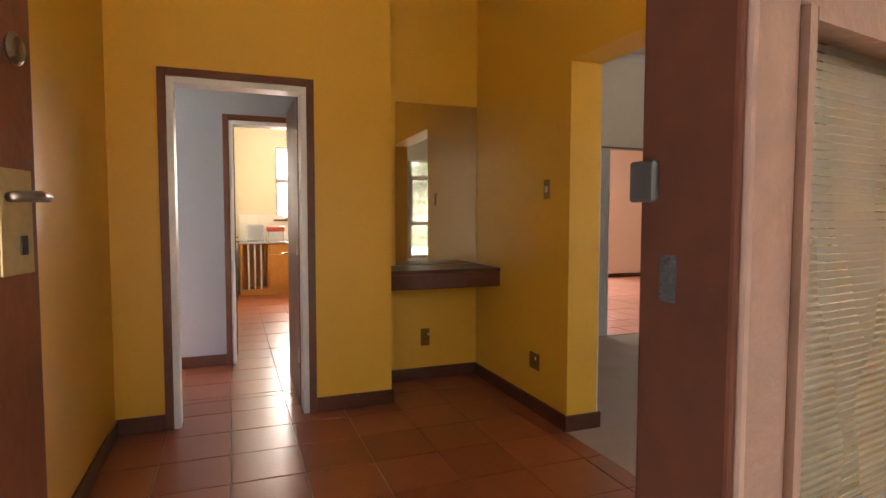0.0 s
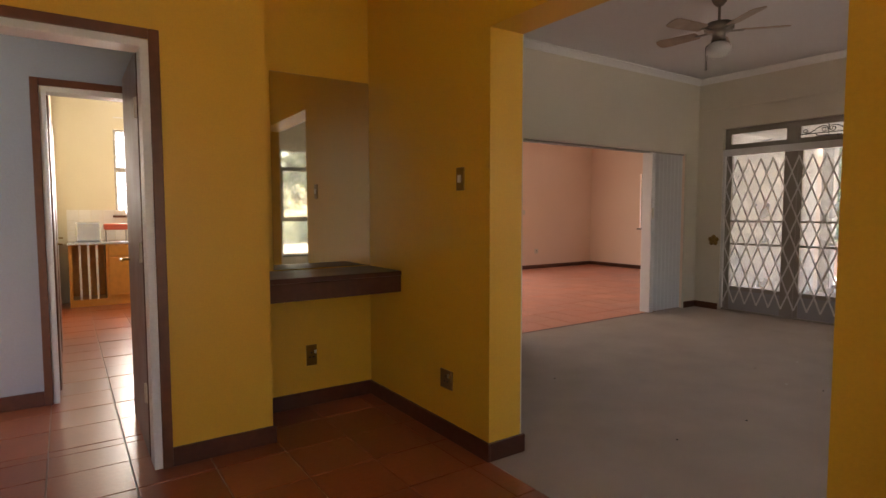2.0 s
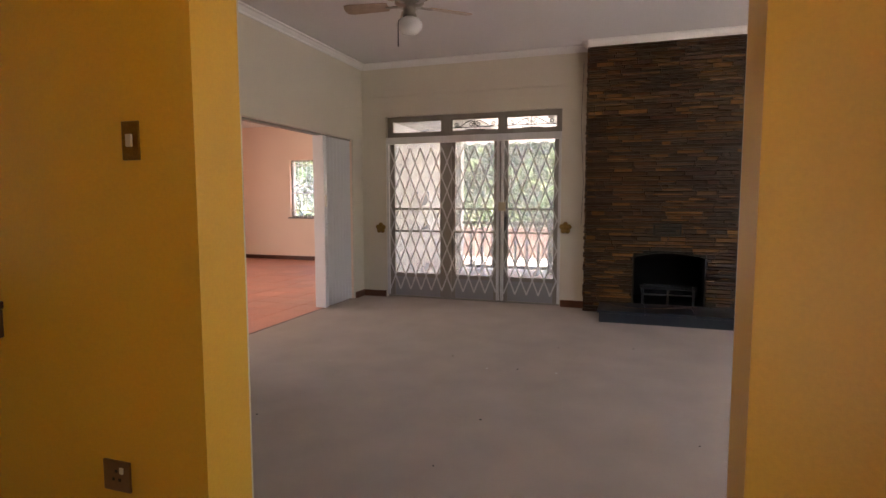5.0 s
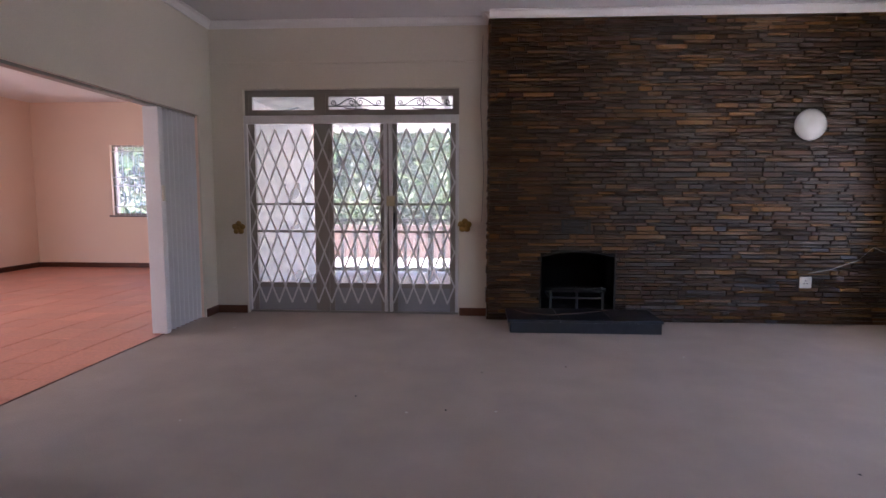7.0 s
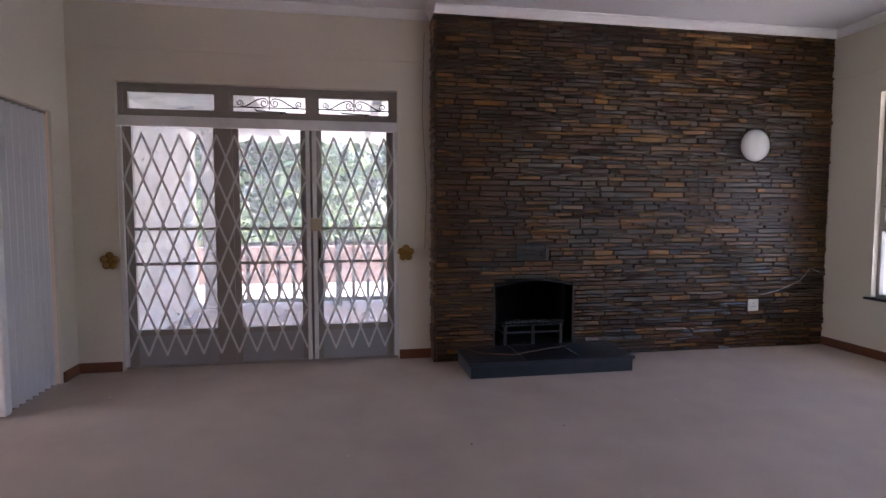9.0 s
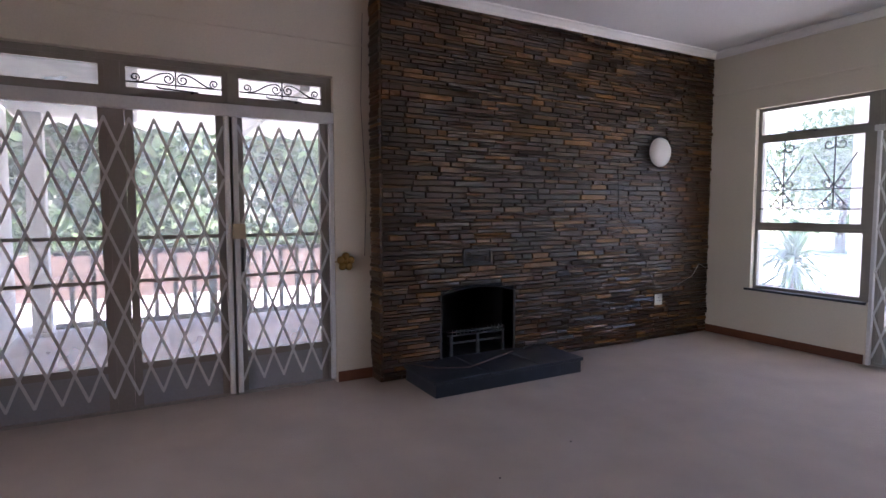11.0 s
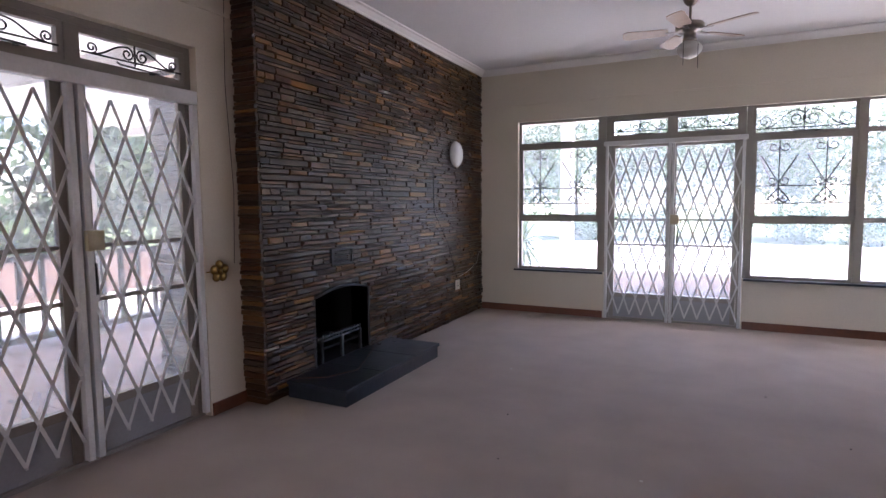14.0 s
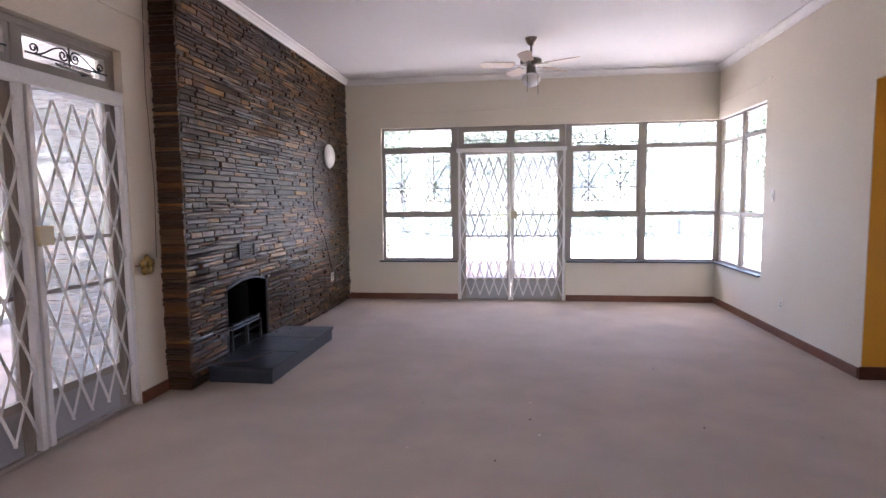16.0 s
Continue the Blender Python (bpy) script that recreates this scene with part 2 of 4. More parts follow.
def solid(name, bm, mat, label, category, group="", kind="", smooth=False):
    """A thing of one mesh."""
    return tagged(new(name, mesh_of(name, bm, mat, smooth)), label, category, group, kind)


def structure(name, bm, mat, label, category):
    return solid(name, bm, mat, label, category, kind="structure")


def wall_cells(u0, u1, z0, z1, holes):
    """The rectangles (u0, u1, z0, z1) of a wall around its holes."""
    cells, us = [], sorted({u0, u1, *(h[0] for h in holes), *(h[1] for h in holes)})
    for a, b in zip(us, us[1:]):
        cuts = sorted((h[2], h[3]) for h in holes if h[0] <= a and h[1] >= b)
        z = z0
        for lo, hi in cuts:
            if lo > z:
                cells.append((a, b, z, lo))
            z = max(z, hi)
        if z < z1:
            cells.append((a, b, z, z1))
    return cells


def wall_x(x0, x1, u0, u1, z0, z1, holes=()):
    """A wall that runs along y between x0 and x1."""
    return boxes(*[(x0, a, lo, x1, b, hi) for a, b, lo, hi in wall_cells(u0, u1, z0, z1, holes)])


def wall_y(y0, y1, u0, u1, z0, z1, holes=()):
    return boxes(*[(a, y0, lo, b, y1, hi) for a, b, lo, hi in wall_cells(u0, u1, z0, z1, holes)])


# ---- plan ----
CEIL = 3.075
XH, XL = 2.395, 2.62  # hall side and lounge side of the dividing wall
XE, XS = 7.79, 7.59  # plaster of the fireplace wall, face of the stone
YS, YN = -1.815, 5.075  # south and north walls of the lounge
OPEN = (1.375, 2.925, -0.1, 2.235)  # hall to lounge
YK = 3.81  # end wall of the hall
YF = 0.60  # front wall of the hall

# floors
structure("ground", boxes((-60, -90, -0.5, 90, 60, -0.16)), GRASS, "dry green lawn around the house", "ground")
structure("floor", boxes((XH, YS, -0.12, XE + 0.07, YN + 0.05, 0.0), (2.55, -1.89, -0.12, XE, YS, -0.002)), CARPET, "worn beige-grey loop carpet over the lounge", "carpet")
hall_floor = structure("floor_hall", boxes((-0.4, -0.6, -0.12, XH, 4.3, -0.008), (-0.9, 4.3, -0.12, 4.0, 10.5, -0.008)), GROUT, "pale grout bed under hall and kitchen tiles", "floor")
dining_floor = structure("floor_dining", boxes((XL, YN + 0.05, -0.12, 11.45, 10.1, -0.008)), GROUT, "grout bed under the dining room tiles", "floor")

# ceilings
structure("ceiling", boxes((XL, YS, CEIL, XE + 0.2, YN, CEIL + 0.1)), CEILING, "off-white painted lounge ceiling", "ceiling")
structure("ceiling_hall", boxes((-0.4, YF, CEIL, XL, 4.30, CEIL + 0.1)), WHITE, "white hall ceiling", "ceiling")
structure("ceiling_kitchen", boxes((-0.9, 4.30, CEIL, XL, 10.6, CEIL + 0.1)), WHITE, "white kitchen ceiling", "ceiling")
structure("ceiling_dining", boxes((XL, YN + 0.141, 2.90, 11.449, 10.099, 3.0)), WHITE, "white painted dining room ceiling", "ceiling")

# lounge walls
E_HOLES = [(2.44, 4.73, -0.1, 2.388), (0.83, 1.62, 0.0, 0.78)]
structure("wall_east", wall_x(XE, XE + 0.2, YS, YN, -0.1, CEIL, E_HOLES), CREAM, "cream plaster wall with the veranda door", "wall")
S_HOLES = [(6.02, 7.095, 0.55, 2.40), (4.555, 6.02, -0.1, 2.40), (2.445, 4.555, 0.55, 2.40)]
structure("wall_south", wall_y(YS - 0.2, YS, 2.42, XE + 0.2, -0.1, CEIL, S_HOLES), CREAM, "cream plaster wall with the wide window front", "wall")
structure("wall_west", wall_x(XL - 0.008, XL, YS, YN, -0.1, CEIL, [(YS, -0.42, 0.55, 2.40), OPEN]), CREAM, "cream plaster wall with corner window and opening", "wall")
structure("wall_hall_east", wall_x(XH, XL - 0.008, YF, YN, -0.1, CEIL, [OPEN]), YELLOW, "mustard yellow painted hall wall with wide opening", "wall")
structure("wall_porch", wall_x(XH, XL - 0.008, YS - 0.2, YF, -0.1, CEIL, [(YS - 0.2, -0.42, 0.55, 2.40)]), WHITE, "white outer wall beside the entrance", "wall")
N_HOLE = [(4.20, 7.52, -0.1, 2.08)]
structure("wall_north", wall_y(YN, YN + 0.02, XL, XE + 0.2, -0.1, CEIL, N_HOLE), CREAM, "cream plaster wall over the folding door", "wall")
structure("wall_dining_south", wall_y(YN + 0.02, YN + 0.14, XL, 11.45, -0.1, CEIL, N_HOLE), PEACH, "peach dining room wall", "wall")
structure("wall_veranda", boxes((XE + 0.2, YN - 0.06, -0.1, 11.3, YN + 0.019, 2.9)), WHITE, "white outer wall along the veranda", "wall")
# dining room
DW = [(7.42, 8.68, 0.93, 2.16)]
structure("wall_dining_east", wall_x(11.45, 11.67, YN, 10.3, -0.1, CEIL, DW), PEACH, "peach dining room wall with a window", "wall")
structure("wall_dining_north", wall_y(10.1, 10.3, XL, 11.45, -0.1, CEIL, [(3.0, 7.9, 0.1, 2.4)]), PEACH, "plain peach dining room wall", "wall")
structure("wall_dining_west", wall_x(XL, XL + 0.1, YN + 0.14, 10.1, -0.1, CEIL), PEACH, "plain peach dining room wall", "wall")
# hall
structure("wall_hall_west", boxes((-0.41, YF - 0.22, -0.1, -0.17, YK, CEIL)), YELLOW, "mustard yellow glossy hall wall", "wall")
KD = (0.15, 0.965, -0.1, 2.15)
structure("wall_hall_end", wall_y(YK, YK + 0.14, -0.41, 1.535, -0.1, CEIL, [KD]), YELLOW, "mustard yellow wall with the kitchen passage door", "wall")
structure("wall_alcove", boxes((1.395, YK + 0.14, -0.1, 1.535, 4.28, CEIL), (1.395, 4.28, -0.1, XH, 4.38, CEIL)), YELLOW, "yellow alcove around the mirror", "wall")
structure("wall_front", wall_y(YF - 0.22, YF, -0.17, XH, -0.1, CEIL, [(-0.168, 1.93, -0.1, 2.46)]), YELLOW, "yellow wall around the double front door", "wall")
# passage and kitchen
ID = (0.49, 1.34, -0.1, 2.15)
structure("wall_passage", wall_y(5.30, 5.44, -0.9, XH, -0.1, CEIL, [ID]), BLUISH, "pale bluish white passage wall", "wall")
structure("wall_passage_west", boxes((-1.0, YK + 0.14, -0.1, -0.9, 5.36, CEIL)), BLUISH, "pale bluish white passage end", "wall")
structure("wall_kitchen_west", boxes((0.30, 5.44, -0.1, 0.50, 10.4, CEIL)), BUFF, "buff painted kitchen wall", "wall")
KW = (1.24, 2.24, 1.27, 2.55)
structure("wall_kitchen_north", wall_y(10.4, 10.6, 0.3, XL, -0.1, CEIL, [KW]), BUFF, "buff painted kitchen wall with a bright window", "wall")
structure("wall_kitchen_east", boxes((XH, 5.2, -0.1, XL, 10.6, CEIL), (XH, 4.3, -0.1, XL, 5.2, CEIL)), BUFF, "buff painted kitchen wall", "wall")


def board(name, mat, label, category, *rows, r=0.004):
    bm = bmesh.new()
    for row in rows:
        b = soft_box(*row, r)
        me = bpy.data.meshes.new("piece")
        b.to_mesh(me)
        bm.from_mesh(me)
        bpy.data.meshes.remove(me)
        b.free()
    return structure(name, bm, mat, label, category)


B, BH = 0.016, 0.085
board("baseboard", TRIMWOOD, "low red-brown wooden skirting in the lounge", "skirting",
      (XE - B, 4.74, 0, XE, YN, BH), (XE - B, 2.13, 0, XE, 2.43, BH), (7.53, YN - B, 0, XE - B, YN, BH), (XL, YN - B, 0, 4.19, YN, BH),
      (6.03, YS, 0, XS, YS + B, BH), (XL, YS, 0, 4.545, YS + B, BH), (XL, YS + B, 0, XL + B, 1.375 - B, BH), (XL, 2.925 + B, 0, XL + B, YN - B, BH))
board("baseboard_hall", WOOD, "dark brown varnished skirting along the hall", "skirting",
      (XH - B, 2.925 - B, 0, XH, 4.28, 0.1), (XH, 2.925 - B, 0, XL + B, 2.925, 0.1), (XH - B, YF, 0, XH, 1.375 + B, 0.1), (XH, 1.375, 0, XL + B, 1.375 + B, 0.1),
      (-0.17, YF, 0, -0.17 + B, YK, 0.1), (-0.17 + B, YK - B, 0, 0.10, YK, 0.1), (1.015, YK - B, 0, 1.535 + B, YK, 0.1), (1.535, YK, 0, 1.535 + B, 4.28, 0.1), (1.535 + B, 4.28 - B, 0, XH - B, 4.28, 0.1),
      (-0.9, 5.30 - B, 0, 0.44, 5.30, 0.1))
board("baseboard_dining", WOOD, "dark brown skirting in the dining room", "skirting",
      (XL, 10.1 - B, 0, 11.45, 10.1, BH), (11.45 - B, YN + 0.14, 0, 11.45, 10.1 - B, BH))


def cornice():
    bm = bmesh.new()
    for x0, y0, x1, y1 in ((XE, 2.14, XE, YN), (XS - 0.004, YS, XS - 0.004, 2.14), (XL, YS, XL, YN), (XL, YS, XS, YS), (XL, YN, XE, YN), (XS - 0.004, 2.14, XE, 2.14)):
        inward = Vector((5.2 - x0, 0, 0)) if x0 == x1 else Vector((0, 1.6 - y0, 0))
        if y0 == y1 == 2.14:
            inward = Vector((0, 1, 0))
        inward.normalize()
        profile = [(0, 0), (0.0, -0.07), (0.012, -0.07), (0.02, -0.05), (0.05, -0.02), (0.07, -0.012), (0.07, 0)]
        ends = []
        for x, y in ((x0, y0), (x1, y1)):
            ends.append([bm.verts.new(Vector((x, y, CEIL - 0.001)) + inward * d + Vector((0, 0, z))) for d, z in profile])
        k = len(profile)
        for i in range(k):
            bm.faces.new((ends[0][i], ends[0][(i + 1) % k], ends[1][(i + 1) % k], ends[1][i]))
        bm.faces.new(ends[0])
        bm.faces.new(ends[1][::-1])
    return bm


structure("trim", cornice(), WHITE, "white moulded plaster cornice under the ceiling", "cornice")
board("trim_picture_rail", CREAM, "thin cream picture rail high on the walls", "picture rail",
      (XE - 0.014, 2.16, 2.64, XE, YN, 2.66), (XL, YS, 2.60, XS, YS + 0.014, 2.62), (XL, YS + 0.014, 2.60, XL + 0.014, -0.30, 2.62), r=0.003)
board("trim_sill", SLATE, "dark slate window sill", "window sill",
      (6.03, YS - 0.10, 0.53, 7.145, YS + 0.03, 0.552), (XL + 0.03, YS - 0.10, 0.53, 4.545, YS + 0.03, 0.552), (XL - 0.09, YS - 0.10, 0.53, XL + 0.03, -0.43, 0.552))
# dining floor strip at the folding door
structure("trim_threshold", boxes((4.20, YN + 0.045, -0.02, 7.52, YN + 0.06, 0.003)), WOOD, "dark strip between carpet and tiles", "threshold")


# ---- door frames in the hall ----
def door_frame(name, x0, x1, top, y0, y1, label):
    """A white steel frame with a wooden architrave on the hall side."""
    f = thing(name, label, "door frame", kind="structure")
    w = 0.05
    part("frame", boxes((x0 - 0.002, y0 - 0.004, 0, x0 + 0.035, y1 + 0.004, top), (x1 - 0.035, y0 - 0.004, 0, x1 + 0.002, y1 + 0.004, top), (x0 + 0.035, y0 - 0.004, top - 0.035, x1 - 0.035, y1 + 0.004, top + 0.002)), ENAMEL, f, "white painted frame")
    for n, b in (("architrave", (x0 - w, y0 - 0.02, 0, x0 - 0.002, y0 - 0.001, top + w)), ("architrave", (x1 + 0.002, y0 - 0.02, 0, x1 + w, y0 - 0.001, top + w)), ("architrave", (x0 - 0.002, y0 - 0.02, top + 0.002, x1 + 0.002, y0 - 0.001, top + w))):
        part(n, soft_box(*b), TRIMWOOD, f, "red-brown wooden architrave")
    return f


door_frame("door_1", KD[0], KD[1], KD[3], YK, YK + 0.14, "white door frame with red-brown architrave")
door_frame("door_2", ID[0], ID[1], ID[3], 5.30, 5.44, "kitchen door frame with dark architrave")


def hinge(parent, x, y, z):
    bm = boxes((x - 0.003, y - 0.045, z - 0.05, x, y - 0.003, z + 0.05))
    tube(bm, [(x - 0.004, y, z - 0.052), (x - 0.004, y, z + 0.052)], 0.007)
    for dz in (-0.03, 0, 0.03):
        box(bm, x - 0.005, y - 0.028, z + dz - 0.005, x - 0.003, y - 0.018, z + dz + 0.005)
    part("hinge", bm, PLASTIC, parent, "pale steel butt hinge")


leaf = thing("passage_door", "dark brown wooden door standing open into the passage", "door")
part("panel", soft_box(0.926, 3.965, 0.01, 0.966, 4.745, 2.14), WOOD, leaf)
for z in (0.35, 1.1, 1.85):
    hinge(leaf, 0.925, 4.01, z)
bm = tube(bmesh.new(), [(0.926, 4.68, 1.02), (0.876, 4.68, 1.02), (0.876, 4.58, 1.02)], 0.009)
part("handle", bm, BRASS, leaf, "brass lever handle")

# front double door
left_leaf = thing("front_door", "dark wooden front door leaf standing open with brass plate", "door", (-0.02, 0.475, 0), 79, group="front double door")
part("panel", soft_box(0, 0, 0.01, 0.90, 0.045, 2.40), WOOD, left_leaf)
part("lock_plate", soft_box(0.775, -0.005, 1.205, 0.875, 0.0, 1.395, 0.002), PLATE, left_leaf, "aged brass lock plate")
bm = tube(bmesh.new(), [(0.84, 0.0, 1.345), (0.84, -0.05, 1.345), (0.80, -0.055, 1.347), (0.72, -0.05, 1.342)], 0.009, 8)
part("handle", bm, NICKEL, left_leaf, "polished lever handle", smooth=True)
part("keyhole", boxes((0.83, -0.008, 1.240, 0.85, -0.005, 1.275)), IRON, left_leaf)
bm = lathe(bmesh.new(), [(0.028, 0), (0.03, 0.004), (0.022, 0.01), (0.008, 0.012)], 16)
bmesh.ops.transform(bm, matrix=pose(0.84, -0.001, 1.610, 90), verts=bm.verts[:])
part("night_latch", bm, NICKEL, left_leaf)

right_leaf = thing("front_door", "worn wooden front door leaf with reeded glass panes", "door", (0.91, 0.425, 0), 9, group="front double door")
part("stile", soft_box(0, 0, 0.01, 0.072, 0.10, 2.40, 0.006), WORN, right_leaf)
part("stile", soft_box(0.76, 0, 0.01, 0.87, 0.08, 2.40, 0.006), WORN, right_leaf)
for z0, z1 in ((0.01, 0.30), (1.50, 1.63), (2.25, 2.40)):
    part("rail", soft_box(0.073, 0.004, z0, 0.759, 0.076, z1, 0.006), WORN, right_leaf)
part("bead", boxes((0.073, -0.006, 0.301, 0.085, 0.014, 1.499), (0.073, -0.006, 1.631, 0.085, 0.014, 2.249), (0.086, -0.006, 1.487, 0.755, 0.014, 1.499)), WORN, right_leaf, "moulded glazing bead")
part("edge_strip", soft_box(-0.012, 0.004, 0.01, -0.001, 0.104, 2.40, 0.004), SHADEDWOOD, right_leaf, "red-brown rebated edge with its shadow painted in")
bm = bmesh.new()
z = 0.301
while z < 1.485:
    box(bm, 0.086, 0.030, z, 0.758, 0.036, z + 0.007)
    box(bm, 0.086, 0.031, z + 0.007, 0.758, 0.034, z + 0.0088)
    z += 0.009
part("pane", bm, REEDED, right_leaf, "horizontally reeded frosted glass")
part("pane", boxes((0.086, 0.03, 1.631, 0.758, 0.036, 2.249)), REEDED, right_leaf)
part("latch", soft_box(-0.022, 0.08, 1.325, -0.0125, 0.11, 1.365, 0.003), IRON, right_leaf, "dark iron latch")
part("strike_plate", boxes((-0.0132, 0.06, 1.23, -0.0122, 0.078, 1.275)), SOOT, right_leaf)
part("bolt", soft_box(-0.0165, 0.03, 0.81, -0.0122, 0.055, 1.04, 0.002), IRON, right_leaf, "black flush bolt")
structure("door_3", boxes((-0.168, YF - 0.2, 0, -0.11, YF, 2.46), (1.79, YF - 0.2, 0, 1.93, YF, 2.46), (-0.11, YF - 0.2, 2.41, 1.79, YF, 2.46)), WOOD, "dark wooden front door frame", "door frame")


# ---- windows and glazed doors ----
def scroll(bm, x0, x1, z0, z1, y, r=0.0055):
    """A pair of S-scrolls over a flat bar, as wrought iron."""
    mid, w, h = (x0 + x1) / 2, (x1 - x0) / 2, z1 - z0
    tube(bm, [(x0, y, z0), (x1, y, z0)], r)
    tube(bm, [(mid, y, z0 - 0.02), (mid, y, z1)], r)
    for s in (-1, 1):
        for cx, cz, rad, turn in ((mid + s * 0.15 * w, z0 + 0.42 * h, 0.40 * h, 1), (mid + s * 0.82 * w, z0 + 0.34 * h, 0.32 * h, -1)):
            pts = []
            for k in range(22):
                a = math.pi * (0.5 if turn > 0 else -0.5) + s * turn * k * 0.42
                q = rad * (1 - 0.036 * k)
                pts.append((cx + q * math.cos(a), y, cz + q * math.sin(a)))
            tube(bm, pts, r, 5)
        a, b = Vector((mid + s * 0.15 * w, y, z0 + 0.82 * h)), Vector((mid + s * 0.82 * w, y, z0 + 0.02 * h))
        tube(bm, [a.lerp(b, k / 8) + Vector((0, 0, 0.10 * h * math.sin(math.pi * 2 * k / 8))) for k in range(9)], r, 5)
    return bm


def heart_grille(bm, x0, x1, z0, z1, y, r=0.006):
    """An ornamental burglar grille: two bars across and hearts with curled ends."""
    w, h = x1 - x0, z1 - z0
    for f in (0.17, 0.40):
        tube(bm, [(x0, y, z0 + f * h), (x1, y, z0 + f * h)], r)
    for f in (0.25, 0.75):
        cx = x0 + f * w
        tube(bm, [(cx, y, z0 + 0.17 * h), (cx, y, z1)], r)
        for zc, up in ((z0 + 0.40 * h, 1), (z0 + 0.17 * h, 1), (z1 - 0.16 * h, 1)):
            for s in (-1, 1):
                pts = []
                for k in range(16):
                    a = math.pi * (1 if s > 0 else 0) + s * k * 0.45
                    q = 0.05 * (1 - 0.045 * k)
                    pts.append((cx + s * 0.055 + q * math.cos(a), y, zc + 0.055 + q * math.sin(a) * up))
                tube(bm, pts, r, 5)
        for s in (-1, 1):
            tube(bm, [(cx, y, z0 + 0.44 * h), (cx + s * 0.2 * w, y, z0 + 0.80 * h)], r, 5)
            tube(bm, [(cx, y, z0 + 0.38 * h), (cx + s * 0.14 * w, y, z0 + 0.19 * h)], r, 5)
    return bm


def stay(parent, x0, x1, z, y):
    bm = tube(bmesh.new(), [(x0, y, z + 0.012), (x0 + 0.02, y, z), (x1, y, z - 0.008)], 0.006)
    box(bm, x1 - 0.05, y - 0.004, z - 0.02, x1 - 0.03, y + 0.02, z - 0.004)
    part("window_stay", bm, IRON, parent, "dark metal window stay")


def pane(parent, x0, x1, z0, z1, y, mat):
    ob = part("pane", boxes((x0, y - 0.002, z0, x1, y + 0.002, z1)), mat, parent)
    ob.visible_shadow = False
    return ob


def light(win, x0, x1, z0, z1, glass, w=0.032, y=0.0, mat=None, grille="", stays=True):
    """One glazed light: its frame of four bars and its pane."""
    d = 0.022
    part("window_frame", boxes((x0, y - d, z0, x0 + w, y + d, z1), (x1 - w, y - d, z0, x1, y + d, z1), (x0 + w, y - d, z0, x1 - w, y + d, z0 + w), (x0 + w, y - d, z1 - w, x1 - w, y + d, z1)), mat or GREYPAINT, win)
    pane(win, x0 + w, x1 - w, z0 + w, z1 - w, y, glass)
    if grille == "scroll":
        part("grille", scroll(bmesh.new(), x0 + w, x1 - w, z0 + w + 0.035, z1 - w - 0.004, y - 0.035), IRON, win, "wrought iron scroll grille")
    if grille == "heart":
        part("grille", heart_grille(bmesh.new(), x0 + w, x1 - w, z0 + w, z1 - w, y - 0.035), IRON, win, "ornamental wrought iron burglar grille")
    if grille and stays:
        stay(win, (x0 + x1) / 2 - 0.12, (x0 + x1) / 2 + 0.14, z0 + w + 0.005, y - 0.05)


def lattice(door, x0, x1, z0, z1, y, pitch, rows, name):
    """A folding trellis gate: flat slats in two directions, riveted where they cross."""
    hh = (z1 - z0) / rows
    run = rows * pitch / 2
    for s in (1, -1):
        k = 0
        while True:
            a = x0 - run + k * pitch if s > 0 else x0 + k * pitch
            b = a + s * run
            k += 1
            if (a if s > 0 else b) >= x1 - 0.01:
                break
            ta = max(0.0, min(1.0, (x0 - a) / (b - a) if s > 0 else (x1 - a) / (b - a)))
            tb = max(0.0, min(1.0, (x1 - a) / (b - a) if s > 0 else (x0 - a) / (b - a)))
            if tb - ta < 0.05:
                continue
            p, q = Vector((a + (b - a) * ta, 0, z0 + (z1 - z0) * ta)), Vector((a + (b - a) * tb, 0, z0 + (z1 - z0) * tb))
            n = Vector(((q - p).z, 0, -(q - p).x)).normalized() * 0.0085
            yy = y - (0.006 if s > 0 else 0.013)
            bm = bmesh.new()
            vs = [bm.verts.new(c + Vector((0, yy + dy, 0))) for dy in (0, 0.004) for c in (p - n, p + n, q + n, q - n)]
            for f in ((0, 1, 2, 3), (7, 6, 5, 4), (0, 4, 5, 1), (1, 5, 6, 2), (2, 6, 7, 3), (3, 7, 4, 0)):
                bm.faces.new([vs[i] for i in f])
            part("slat", bm, LATTICE, door)
    bm = bmesh.new()
    for i in range(rows + 1):
        x = x0 + (0 if i % 2 == rows % 2 else pitch / 2)
        if rows % 2:
            x = x0 + (pitch / 2 if i % 2 else 0)
        while x <= x1:
            box(bm, x - 0.006, y - 0.017, z0 + i * hh - 0.006, x + 0.006, y + 0.002, z0 + i * hh + 0.006)
            x += pitch
    tagged(part("rivets", bm, LATTICE, door), kind="stuff")
    return door


